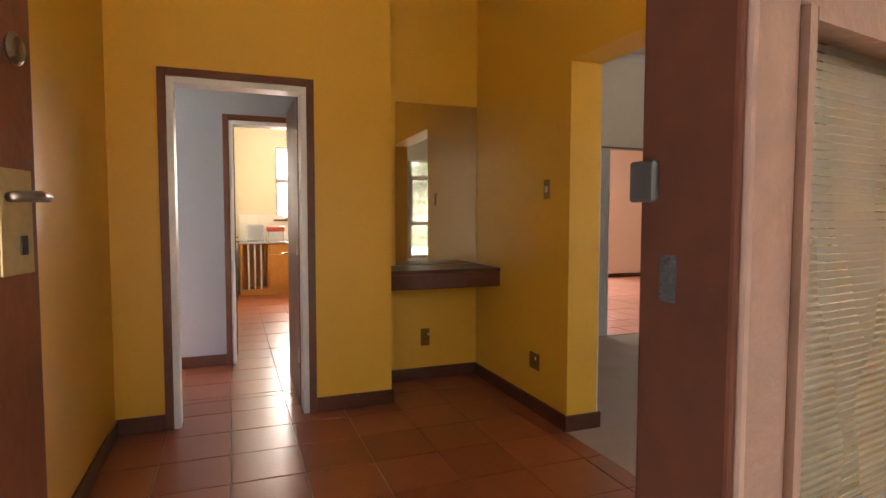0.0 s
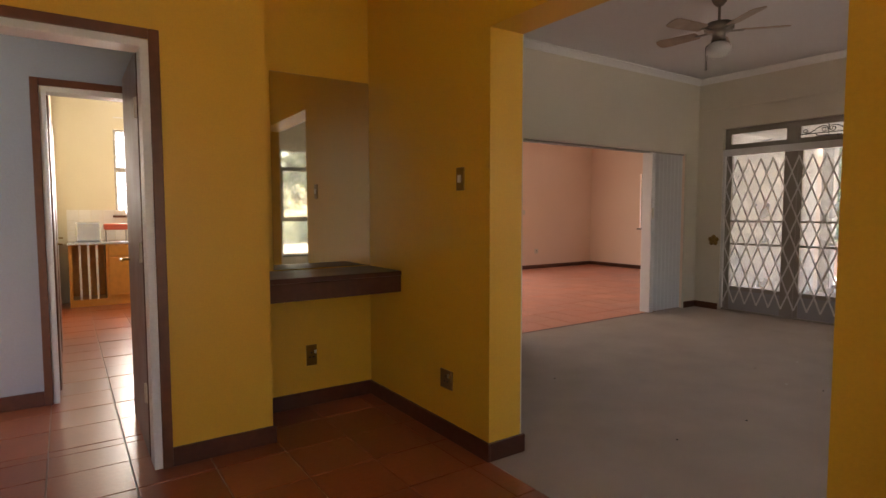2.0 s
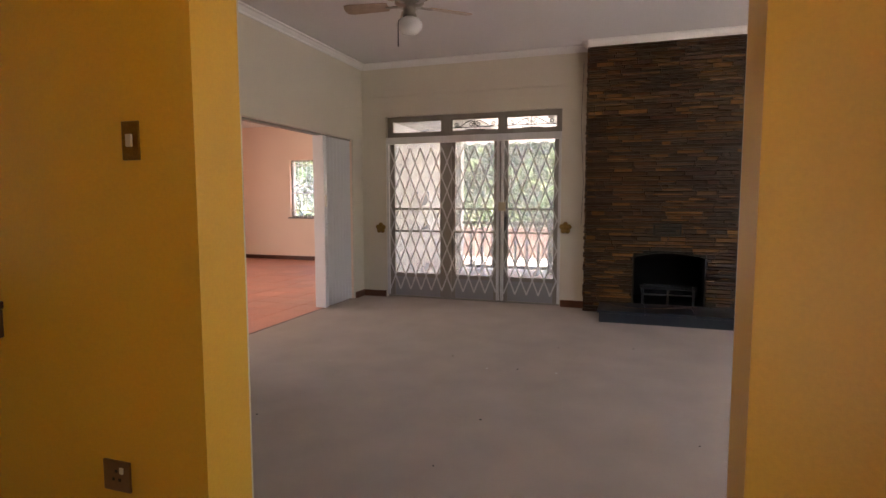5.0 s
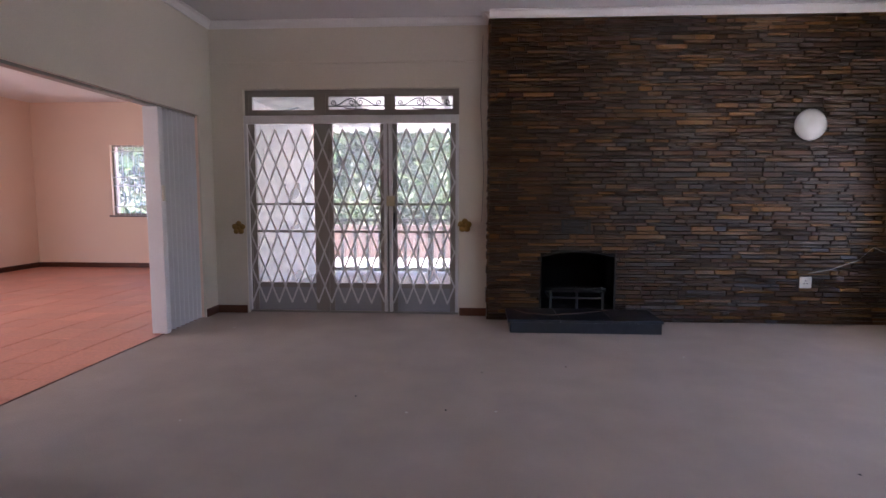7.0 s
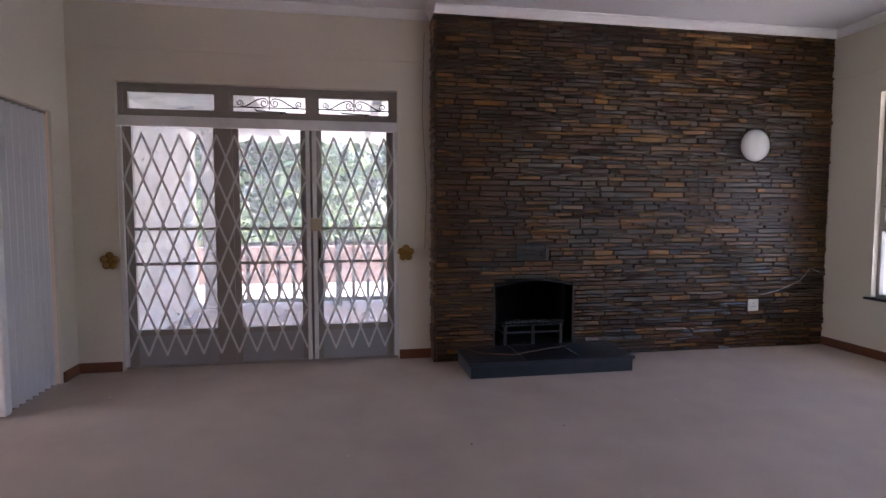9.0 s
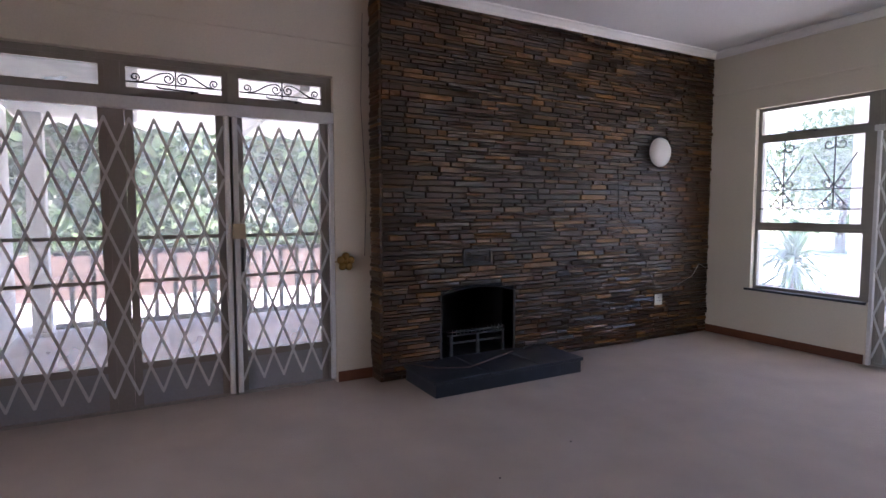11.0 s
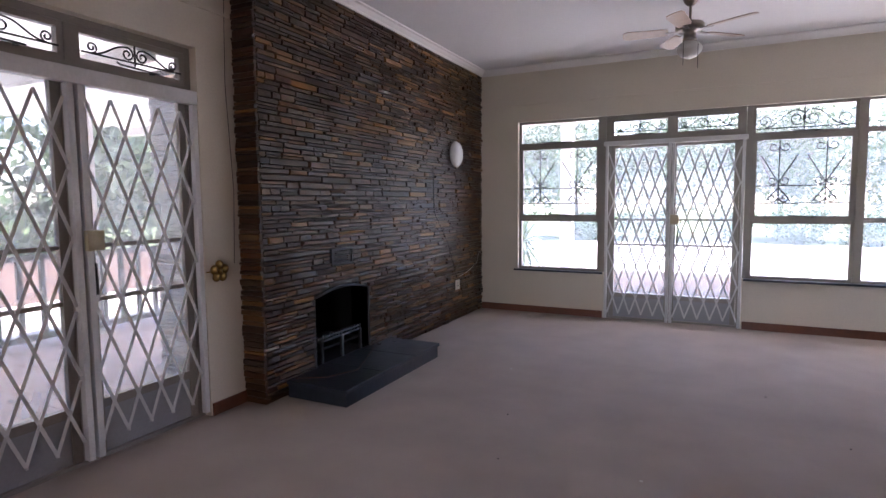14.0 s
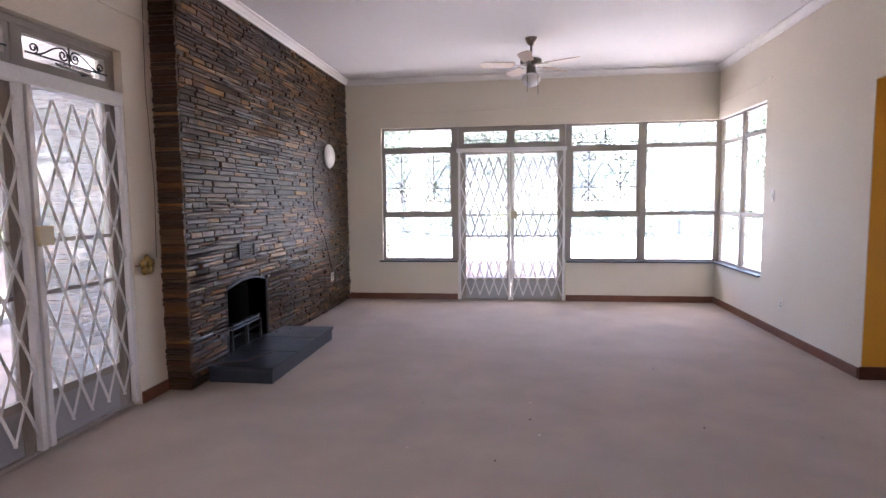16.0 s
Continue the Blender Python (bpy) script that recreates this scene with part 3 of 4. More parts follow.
def door_leaf(door, x0, x1, z1, glass, rails=(0.90, 1.20), kick=0.31):
    w, d = 0.05, 0.02
    part("door_frame", boxes((x0, -d, 0.02, x0 + w, d, z1), (x1 - w, -d, 0.02, x1, d, z1), (x0 + w, -d, z1 - w, x1 - w, d, z1), (x0 + w, -d, kick - 0.03, x1 - w, d, kick + 0.02)), GREYPAINT, door)
    part("kick_panel", boxes((x0 + w, -0.008, 0.02, x1 - w, 0.008, kick - 0.03)), KICK, door, "grey painted kick panel")
    zs = [kick + 0.02, *rails, z1 - w]
    for i, (a, b) in enumerate(zip(zs, zs[1:])):
        pane(door, x0 + w, x1 - w, a + (0.012 if i else 0), b - (0.012 if i < len(zs) - 2 else 0), 0, glass)
    for z in rails:
        part("glazing_bar", boxes((x0 + w, -0.014, z - 0.012, x1 - w, 0.014, z + 0.012)), GREYPAINT, door)


def lockbox(door, x, z, y):
    part("lock_box", soft_box(x - 0.045, y - 0.045, z - 0.055, x + 0.045, y - 0.008, z + 0.055, 0.004), LOCK, door, "cream painted gate lock box")
    part("handle", tube(bmesh.new(), [(x + 0.03, -0.02, z - 0.13), (x + 0.03, -0.06, z - 0.13), (x + 0.03, -0.06, z - 0.30), (x + 0.03, -0.02, z - 0.30)], 0.009), IRON, door, "black door handle")


# veranda door in the fireplace wall: local x runs south, local -y into the room
vd = thing("door_4", "glazed steel veranda door behind a white trellis gate", "glazed door", (XE + 0.09, 4.73, 0), -90, kind="structure")
W = 2.29
part("outer_frame", boxes((0, -0.03, 0, 0.04, 0.03, 2.42), (W - 0.04, -0.03, 0, W, 0.03, 2.42), (0.04, -0.03, 2.38, W - 0.04, 0.03, 2.42), (0.04, -0.03, 2.13, W - 0.04, 0.03, 2.18)), GREYPAINT, vd)
light(vd, 0.04, 0.78, 2.18, 2.38, HAZY)
light(vd, 0.87, 1.53, 2.18, 2.38, GLASS, grille="scroll")
light(vd, 1.58, W - 0.04, 2.18, 2.38, GLASS, grille="scroll")
part("mullion", boxes((0.785, -0.032, 0.02, 0.885, 0.03, 2.128), (0.781, -0.03, 2.18, 0.869, 0.028, 2.379)), GREYPAINT, vd)
door_leaf(vd, 0.042, 0.784, 2.12, HAZY)
door_leaf(vd, 0.887, 1.50, 2.12, HAZY)
door_leaf(vd, 1.58, W - 0.042, 2.12, HAZY)
part("mullion", boxes((1.502, -0.03, 0.02, 1.578, 0.03, 2.128), (1.531, -0.03, 2.18, 1.579, 0.028, 2.379)), GREYPAINT, vd)
part("threshold", boxes((0, -0.034, -0.1, W, 0.034, 0.021)), GREYPAINT, vd)
part("gate_track", soft_box(0.0, -0.088, 2.06, W, -0.036, 2.145), LATTICE, vd, "white gate track")
part("gate_post", soft_box(1.495, -0.085, 0.03, 1.53, -0.04, 2.058), LATTICE, vd)
part("gate_post", soft_box(1.55, -0.085, 0.03, 1.585, -0.04, 2.058), LATTICE, vd)
part("gate_post", soft_box(0.002, -0.085, 0.03, 0.035, -0.045, 2.058), LATTICE, vd)
part("gate_post", soft_box(W - 0.035, -0.085, 0.03, W - 0.002, -0.045, 2.058), LATTICE, vd)
lattice(vd, 0.04, 1.49, 0.12, 2.0, -0.055, 0.1455, 10, "gate")
lattice(vd, 1.59, W - 0.04, 0.12, 2.0, -0.055, 0.1455, 10, "gate")
lockbox(vd, 1.575, 1.235, -0.085)
vd.scale = (1, 1, 0.986)

# window front of the south wall: local x runs west from the stone wall, local -y into the room
GY = YS - 0.075
front = thing("door_5", "grey steel double garden door with trellis gate", "glazed door", (6.015, GY, 0), 180, kind="structure")
W = 1.455
part("outer_frame", boxes((0, -0.03, 0, 0.05, 0.03, 2.40), (W - 0.05, -0.03, 0, W, 0.03, 2.40), (0.05, -0.03, 2.36, W - 0.05, 0.03, 2.40), (0.05, -0.03, 2.08, W - 0.05, 0.03, 2.14), (0.70, -0.031, 2.141, 0.745, 0.031, 2.359)), GREYPAINT, front)
light(front, 0.05, 0.70, 2.14, 2.36, GLASS, grille="scroll")
light(front, 0.745, W - 0.05, 2.14, 2.36, GLASS, grille="scroll")
door_leaf(front, 0.052, 0.721, 2.07, GLASS, (0.89, 1.185), 0.29)
door_leaf(front, 0.724, W - 0.052, 2.07, GLASS, (0.89, 1.185), 0.29)
part("threshold", boxes((0, -0.034, -0.1, W, 0.034, 0.021)), GREYPAINT, front)
part("gate_track", soft_box(-0.02, -0.088, 2.05, W + 0.02, -0.036, 2.10), LATTICE, front, "white gate track")
for x in (0.0, 0.688, 0.73, W - 0.03):
    part("gate_post", soft_box(x, -0.08, 0.0, x + 0.03, -0.04, 2.048), LATTICE, front)
lattice(front, 0.035, 0.685, 0.07, 1.97, -0.05, 0.13, 10, "gate")
lattice(front, 0.765, W - 0.035, 0.07, 1.97, -0.05, 0.13, 10, "gate")
lockbox(front, 0.77, 1.19, -0.08)

w1 = thing("window_1", "grey steel window with ornamental burglar grille", "window", (7.095, GY, 0), 180, kind="structure")
W = 1.075
part("post", boxes((W - 0.06, -0.03, 0.552, W, 0.03, 2.40)), GREYPAINT, w1)
light(w1, 0.0, W - 0.06, 2.10, 2.40, GLASS)
stay(w1, 0.30, 0.60, 2.135, -0.05)
light(w1, 0.0, W - 0.06, 1.19, 2.099, GLASS, 0.05, grille="heart")
light(w1, 0.0, W - 0.06, 0.552, 1.189, GLASS, 0.03)

w2 = thing("window_2", "wide grey steel corner window looking to the garden", "window", (4.555, GY, 0), 180, kind="structure")
W = 2.005
part("post", boxes((0, -0.03, 0.552, 0.05, 0.03, 2.40), (0.98, -0.03, 0.552, 1.03, 0.03, 2.40), (W - 0.05, -0.03, 0.552, W, 0.04, 2.40)), GREYPAINT, w2)
light(w2, 0.051, 0.979, 2.08, 2.40, GLASS, grille="scroll")
light(w2, 0.051, 0.979, 1.18, 2.079, GLASS, 0.05, grille="heart")
light(w2, 0.051, 0.979, 0.552, 1.179, GLASS, 0.03)
light(w2, 1.031, W - 0.051, 2.09, 2.40, GLASS, 0.025)
light(w2, 1.031, W - 0.051, 1.19, 2.089, GLASS, 0.025)
light(w2, 1.031, W - 0.051, 0.552, 1.189, GLASS, 0.025)

w3 = thing("window_3", "grey steel side light of the corner window", "window", (XL - 0.075, GY + 0.034, 0), 90, kind="structure")
W = -0.42 - (GY + 0.034)
part("post", boxes((0.68, -0.028, 0.552, 0.72, 0.028, 2.40)), GREYPAINT, w3)
for a, b in ((0.0, 0.679), (0.721, W)):
    light(w3, a, b, 2.10, 2.40, GLASS, 0.025)
    light(w3, a, b, 1.19, 2.099, GLASS, 0.025)
    light(w3, a, b, 0.552, 1.189, GLASS, 0.025)
stay(w3, 0.85, 1.15, 2.13, -0.05)

w4 = thing("window_4", "white-reveal dining window with burglar bars", "window", (11.53, 8.68, 0), -90, kind="structure")
light(w4, 0.0, 0.63, 0.93, 2.16, GLASS)
light(w4, 0.631, 1.26, 0.93, 2.16, GLASS)
bm = bmesh.new()
for k in range(1, 13):
    tube(bm, [(k * 0.1, -0.05, 0.93), (k * 0.1, -0.05, 2.16)], 0.004, 5)
for z in (1.08, 1.45, 1.60, 2.05):
    box(bm, 0.0, -0.056, z - 0.008, 1.26, -0.044, z + 0.008)
part("burglar_bars", bm, ENAMEL, w4, "white vertical burglar bars")
part("window_sill", boxes((-0.04, -0.12, 0.905, 1.30, -0.03, 0.928)), SLATE, w4)
# unseen window, added and sized to bring daylight into the dining room
w6 = thing("window_6", "wide unseen dining window added to let in daylight", "window", (3.0, 10.18, 0), 0, kind="structure")
for k in range(4):
    light(w6, k * 1.225, k * 1.225 + 1.22, 0.1, 2.4, GLASS)
w5 = thing("window_5", "bright kitchen window with dark sill", "window", (1.24, 10.46, 0), 0, kind="structure")
light(w5, 0.0, 1.0, 1.95, 2.55, GLASS)
light(w5, 0.0, 1.0, 1.27, 1.949, GLASS)
part("window_sill", boxes((-0.04, -0.12, 1.235, 1.04, -0.03, 1.268)), WOOD, w5)


# ---- stone chimney breast ----
breast = structure("wall_fireplace", wall_x(XS + 0.022, XE - 0.001, YS + 0.001, 2.13, 0.0, CEIL - 0.002, [(0.85, 1.60, 0.0, 0.755)]), MORTAR, "dark mortar bed of the stone-clad chimney breast", "stone wall")
rng = random.Random(7)


def in_arch(y0, y1, z0, z1):
    top = 0.66 + 0.05 * (1 - ((min(max((y0 + y1) / 2, 0.85), 1.60) - 1.225) / 0.375) ** 2)
    return y1 > 0.85 and y0 < 1.60 and z0 < top


def stone_mesh(seed):
    """A unit split stone with chipped corners: x out of the wall, y along it, z up."""
    r = random.Random(seed)
    bm = bmesh.new()
    ring = []
    for y, z in ((0, 0), (0.5, 0), (1, 0), (1, 1), (0.5, 1), (0, 1)):
        ring.append((y + r.uniform(-0.015, 0.015) * (y != 0.5), z + r.uniform(-0.07, 0.07)))
    back = [bm.verts.new((1.0, y, z)) for y, z in ring]
    mid = [bm.verts.new((0.25, y, z)) for y, z in ring]
    face = [bm.verts.new((r.uniform(-0.12, 0.12), 0.5 + (y - 0.5) * 0.97, 0.5 + (z - 0.5) * 0.80)) for y, z in ring]
    for a, b in ((back, mid), (mid, face)):
        for k in range(6):
            bm.faces.new((a[k], a[(k + 1) % 6], b[(k + 1) % 6], b[k]))
    bm.faces.new((face[0], face[1], face[4], face[5]))
    bm.faces.new((face[1], face[2], face[3], face[4]))
    return mesh_of("stone", bm, STONE)


SHAPES = [stone_mesh(k) for k in range(14)]
near, rest = [], []
z = 0.004
while z < CEIL - 0.03:
    h = rng.choice((0.024, 0.03, 0.036, 0.042, 0.05))
    h = min(h, CEIL - 0.004 - z)
    y = YS + 0.004
    while y < 2.128:
        w = rng.choice((0.09, 0.13, 0.17, 0.22, 0.28, 0.36)) * rng.uniform(0.85, 1.15)
        w = min(w, 2.128 - y)
        if 2.128 - y - w < 0.05:
            w = 2.128 - y
        pieces = [(y, w, z, h)]
        if h > 0.04 and w > 0.15 and rng.random() < 0.3:
            pieces = [(y, w, z, h * 0.5), (y, w, z + h * 0.5, h * 0.5)]
        cut = []
        for a, b, c, d in pieces:
            if not in_arch(a, a + b, c, c + d):
                cut.append((a, b, c, d))
                continue
            if a < 0.815:
                cut.append((a, 0.848 - a, c, d))
            if a + b > 1.635:
                cut.append((1.602, a + b - 1.602, c, d))
        for a, b, c, d in cut:
            out = rng.uniform(-0.006, 0.006) - (0.009 if rng.random() < 0.12 else 0)
            row = (XS + out, a + 0.003, c + 0.0025, XS + 0.03 - (XS + out), b - 0.006, d - 0.005, rng.randrange(14))
            (near if -0.4 < a < 2.2 and 0.72 < c < 1.42 and len(near) < 296 else rest).append(row)
        y += w
    z += h

# the stones past those near the grate, and the narrow return of the breast
verts, faces = [], []
for x, y, z, dx, dy, dz, k in rest:
    me = SHAPES[k]
    base = len(verts)
    verts += [(x + v.co.x * dx, y + v.co.y * dy, z + v.co.z * dz) for v in me.vertices]
    faces += [[base + i for i in p.vertices] for p in me.polygons]
z = 0.004
while z < CEIL - 0.03:
    h = min(rng.choice((0.024, 0.03, 0.036, 0.042, 0.05)), CEIL - 0.004 - z)
    me = SHAPES[rng.randrange(14)]
    base, out = len(verts), rng.uniform(0.0, 0.014)
    verts += [(XS + 0.002 + (1 - v.co.y) * (XE - XS - 0.004), 2.128 + (1 - v.co.x) * (0.014 + out), z + 0.002 + v.co.z * (h - 0.004)) for v in me.vertices]
    faces += [[base + i for i in p.vertices] for p in me.polygons]
    z += h
me = bpy.data.meshes.new("small_stones")
me.from_pydata(verts, [], faces)
me.materials.append(STONE2)
ob = new("small_stones", me)
ob.parent = breast
tagged(ob, kind="stuff")

fire = thing("fireplace", "black arched iron fireplace set in the stone wall", "fireplace")
x0, x1, y0, y1 = XS + 0.024, 8.25, 0.85, 1.60
bm = boxes((x0, y0 - 0.02, 0.10, x1, y0, 0.78), (x0, y1, 0.10, x1, y1 + 0.02, 0.78), (x1, y0 - 0.02, 0.10, x1 + 0.02, y1 + 0.02, 0.78), (x0, y0 - 0.02, 0.755, x1, y1 + 0.02, 0.78), (x0, y0, 0.08, x1, y1, 0.125))
part("firebox", bm, SOOT, fire, "soot-blackened firebox")
bm = bmesh.new()
pts = [(XS + 0.01, y0, 0.13)] + [(XS + 0.01, y0 + (y1 - y0) * k / 12, 0.66 + 0.055 * (1 - (k / 6 - 1) ** 2)) for k in range(13)] + [(XS + 0.01, y1, 0.13)]
tube(bm, pts, 0.012)
part("arch_frame", bm, IRON, fire, "black iron arch frame")
bm = bmesh.new()
n = 12
vs = [[bm.verts.new((XS + 0.02 + dx, y0 + (y1 - y0) * k / n, zz)) for k in range(n + 1) for zz in (0.655 + 0.055 * (1 - (2 * k / n - 1) ** 2), 0.78)] for dx in (0, 0.02)]
for k in range(n):
    a, b, c, d = 2 * k, 2 * k + 1, 2 * k + 3, 2 * k + 2
    for v in vs:
        bm.faces.new((v[a], v[b], v[c], v[d]))
    bm.faces.new((vs[0][a], vs[0][d], vs[1][d], vs[1][a]))
part("lintel", bm, SOOT, fire)
grate = thing("fire_grate", "black cast iron fire grate in the hearth", "fire grate")
bm = bmesh.new()
for zz in (0.30, 0.33):
    tube(bm, [(7.64, 0.93, zz), (7.62, 1.0, zz), (7.62, 1.45, zz), (7.64, 1.52, zz)], 0.008)
part("rail", bm, IRON, grate)
for k in range(14):
    part("spike", tube(bmesh.new(), [(7.62, 0.97 + k * 0.039, 0.30), (7.62, 0.97 + k * 0.039, 0.355)], 0.006, 5), IRON, grate)
for yy in (0.96, 1.225, 1.49):
    part("leg", soft_box(7.61, yy - 0.012, 0.125, 7.635, yy + 0.012, 0.30, 0.003), IRON, grate)
part("basket", boxes((7.64, 0.95, 0.22, 8.0, 1.50, 0.24)), IRON, grate)

hearth = thing("hearth", "low black polished slate hearth on the carpet", "hearth")
part("base", boxes((7.065, 0.545, 0.0, XS - 0.012, 1.935, 0.10)), SLATE, hearth)
for a, b in ((0.53, 0.99), (0.992, 1.47), (1.472, 1.955)):
    part("slab", soft_box(7.05, a, 0.10, XS - 0.012, b, 0.128, 0.004), SLATE, hearth)
part("firebox_floor", boxes((XS - 0.011, 0.86, 0.0, XS + 0.02, 1.59, 0.127)), SLATE, hearth)

vent = thing("air_vent", "small dark metal air vent above the fireplace", "air vent")
part("frame", boxes((XS - 0.022, 1.11, 0.90, XS + 0.01, 1.40, 0.915), (XS - 0.022, 1.11, 1.02, XS + 0.01, 1.40, 1.035), (XS - 0.022, 1.11, 0.915, XS + 0.01, 1.13, 1.02), (XS - 0.022, 1.38, 0.915, XS + 0.01, 1.40, 1.02)), IRON, vent)
for k in range(6):
    part("slat", boxes((XS - 0.014, 1.13, 0.922 + k * 0.016, XS, 1.38, 0.930 + k * 0.016)), IRON, vent)

lamp = thing("wall_light", "round frosted white wall light on the stone", "wall light", (XS - 0.008, -0.945, 1.96))
bm = lathe(bmesh.new(), [(0.10, 0.0), (0.11, 0.012), (0.105, 0.02)], 28)
bmesh.ops.transform(bm, matrix=pose(0, 0, 0, 0, -90), verts=bm.verts[:])
part("base", bm, ENAMEL, lamp)
bm = lathe(bmesh.new(), [(0.148, 0.015), (0.152, 0.025), (0.146, 0.04), (0.125, 0.06), (0.085, 0.078), (0.04, 0.086), (0.005, 0.088)], 32)
bmesh.ops.transform(bm, matrix=pose(0, 0, 0, 0, -90), verts=bm.verts[:])
part("shade", bm, BOWL, lamp, "frosted glass dish", smooth=True)


def plate(name, label, at, rz, w, h, mat, kind_of):
    """A switch or socket plate; local -y faces the room."""
    t = thing(name, label, kind_of, at, rz)
    part("plate", soft_box(-w / 2, -0.009, -h / 2, w / 2, 0.0, h / 2, 0.003), mat, t)
    if kind_of == "switch":
        part("rocker", soft_box(-0.012, -0.016, -0.02, 0.012, -0.008, 0.02, 0.002), PLASTIC, t)
    else:
        for dx, dz in ((0, 0.018), (-0.014, -0.012), (0.014, -0.012)):
            part("hole", boxes((dx - 0.005, -0.0105, dz - 0.005, dx + 0.005, -0.008, dz + 0.005)), IRON, t)
        part("rocker", soft_box(0.018, -0.014, 0.012, 0.034, -0.008, 0.034, 0.002), PLASTIC, t)
    return t


plate("wall_socket", "white wall socket on the stone", (XS - 0.01, -1.0, 0.425), -90, 0.115, 0.115, PLASTIC, "socket")
plate("light_switch", "ivory light switch beside the corner window", (XL, -0.20, 1.405), 90, 0.07, 0.115, PLASTIC, "switch")
plate("wall_socket", "ivory wall socket above the lounge skirting", (XL, 0.075, 0.33), 90, 0.10, 0.10, PLASTIC, "socket")
plate("light_switch", "bronze light switch plate on the yellow wall", (XH, 3.175, 1.49), -90, 0.07, 0.125, BRASS, "switch")
plate("wall_socket", "brown wall socket low on the yellow wall", (XH, 3.31, 0.345), -90, 0.12, 0.11, BROWNPLATE, "socket")
plate("wall_socket", "bronze socket plate under the alcove shelf", (1.945, 4.28, 0.345), 0, 0.075, 0.14, BRASS, "socket")
plate("wall_socket", "ivory socket low on the dining room wall", (9.6, 10.1, 0.40), 0, 0.11, 0.11, PLASTIC, "socket")
plate("light_switch", "ivory switch on the dining room wall", (9.2, 10.1, 1.30), 0, 0.08, 0.11, PLASTIC, "switch")


# ---- hall things ----
mirror_bm = soft_box(-0.345, -0.0035, 0.935, 0.345, 0.0035, 2.205, 0.002)
bmesh.ops.transform(mirror_bm, matrix=pose(2.045, 4.272, 0, 0, 0, -0.75), verts=mirror_bm.verts[:])
solid("wall_mirror", mirror_bm, MIRROR, "tall frameless bronze-tinted mirror in the alcove", "mirror")
shelf = thing("alcove_shelf", "thick dark brown wooden shelf under the mirror", "shelf")
part("top", soft_box(1.537, 3.825, 0.90, XH - 0.001, 4.279, 0.93, 0.005), WOOD, shelf)
part("fascia", soft_box(1.537, 3.832, 0.792, XH - 0.001, 3.87, 0.899, 0.005), WOOD, shelf)
part("underside", boxes((1.538, 3.87, 0.80, XH - 0.002, 4.278, 0.815)), WOOD, shelf)


# ---- curtain hooks ----
def rosette(at, label):
    t = thing("curtain_holdback", label, "curtain holdback", at, -90, group="brass holdbacks beside the veranda door")
    bm = tube(bmesh.new(), [(0, 0, 0), (0, -0.05, 0)], 0.008)
    part("stem", bm, BRASS, t)
    for k in range(5):
        a = 2 * math.pi * k / 5 + 0.3
        bm = lathe(bmesh.new(), [(0.012, 0), (0.033, 0.005), (0.030, 0.014), (0.008, 0.017)], 12)
        bmesh.ops.transform(bm, matrix=pose(0.043 * math.cos(a), -0.05, 0.043 * math.sin(a), 90), verts=bm.verts[:])
        part("petal", bm, BRASS, t, smooth=True)
    bm = lathe(bmesh.new(), [(0.02, 0), (0.02, 0.016), (0.012, 0.022), (0.003, 0.024)], 12)
    bmesh.ops.transform(bm, matrix=pose(0, -0.05, 0, 90), verts=bm.verts[:])
    part("centre", bm, BRASS, t)
    part("hook", tube(bmesh.new(), [(0, -0.03, 0), (-0.07, -0.03, 0.0), (-0.075, -0.02, 0.0)], 0.005), BRASS, t)


rosette((XE, 4.79, 0.93), "aged brass flower-shaped curtain holdback")
rosette((XE, 2.375, 0.965), "aged brass flower-shaped curtain holdback")


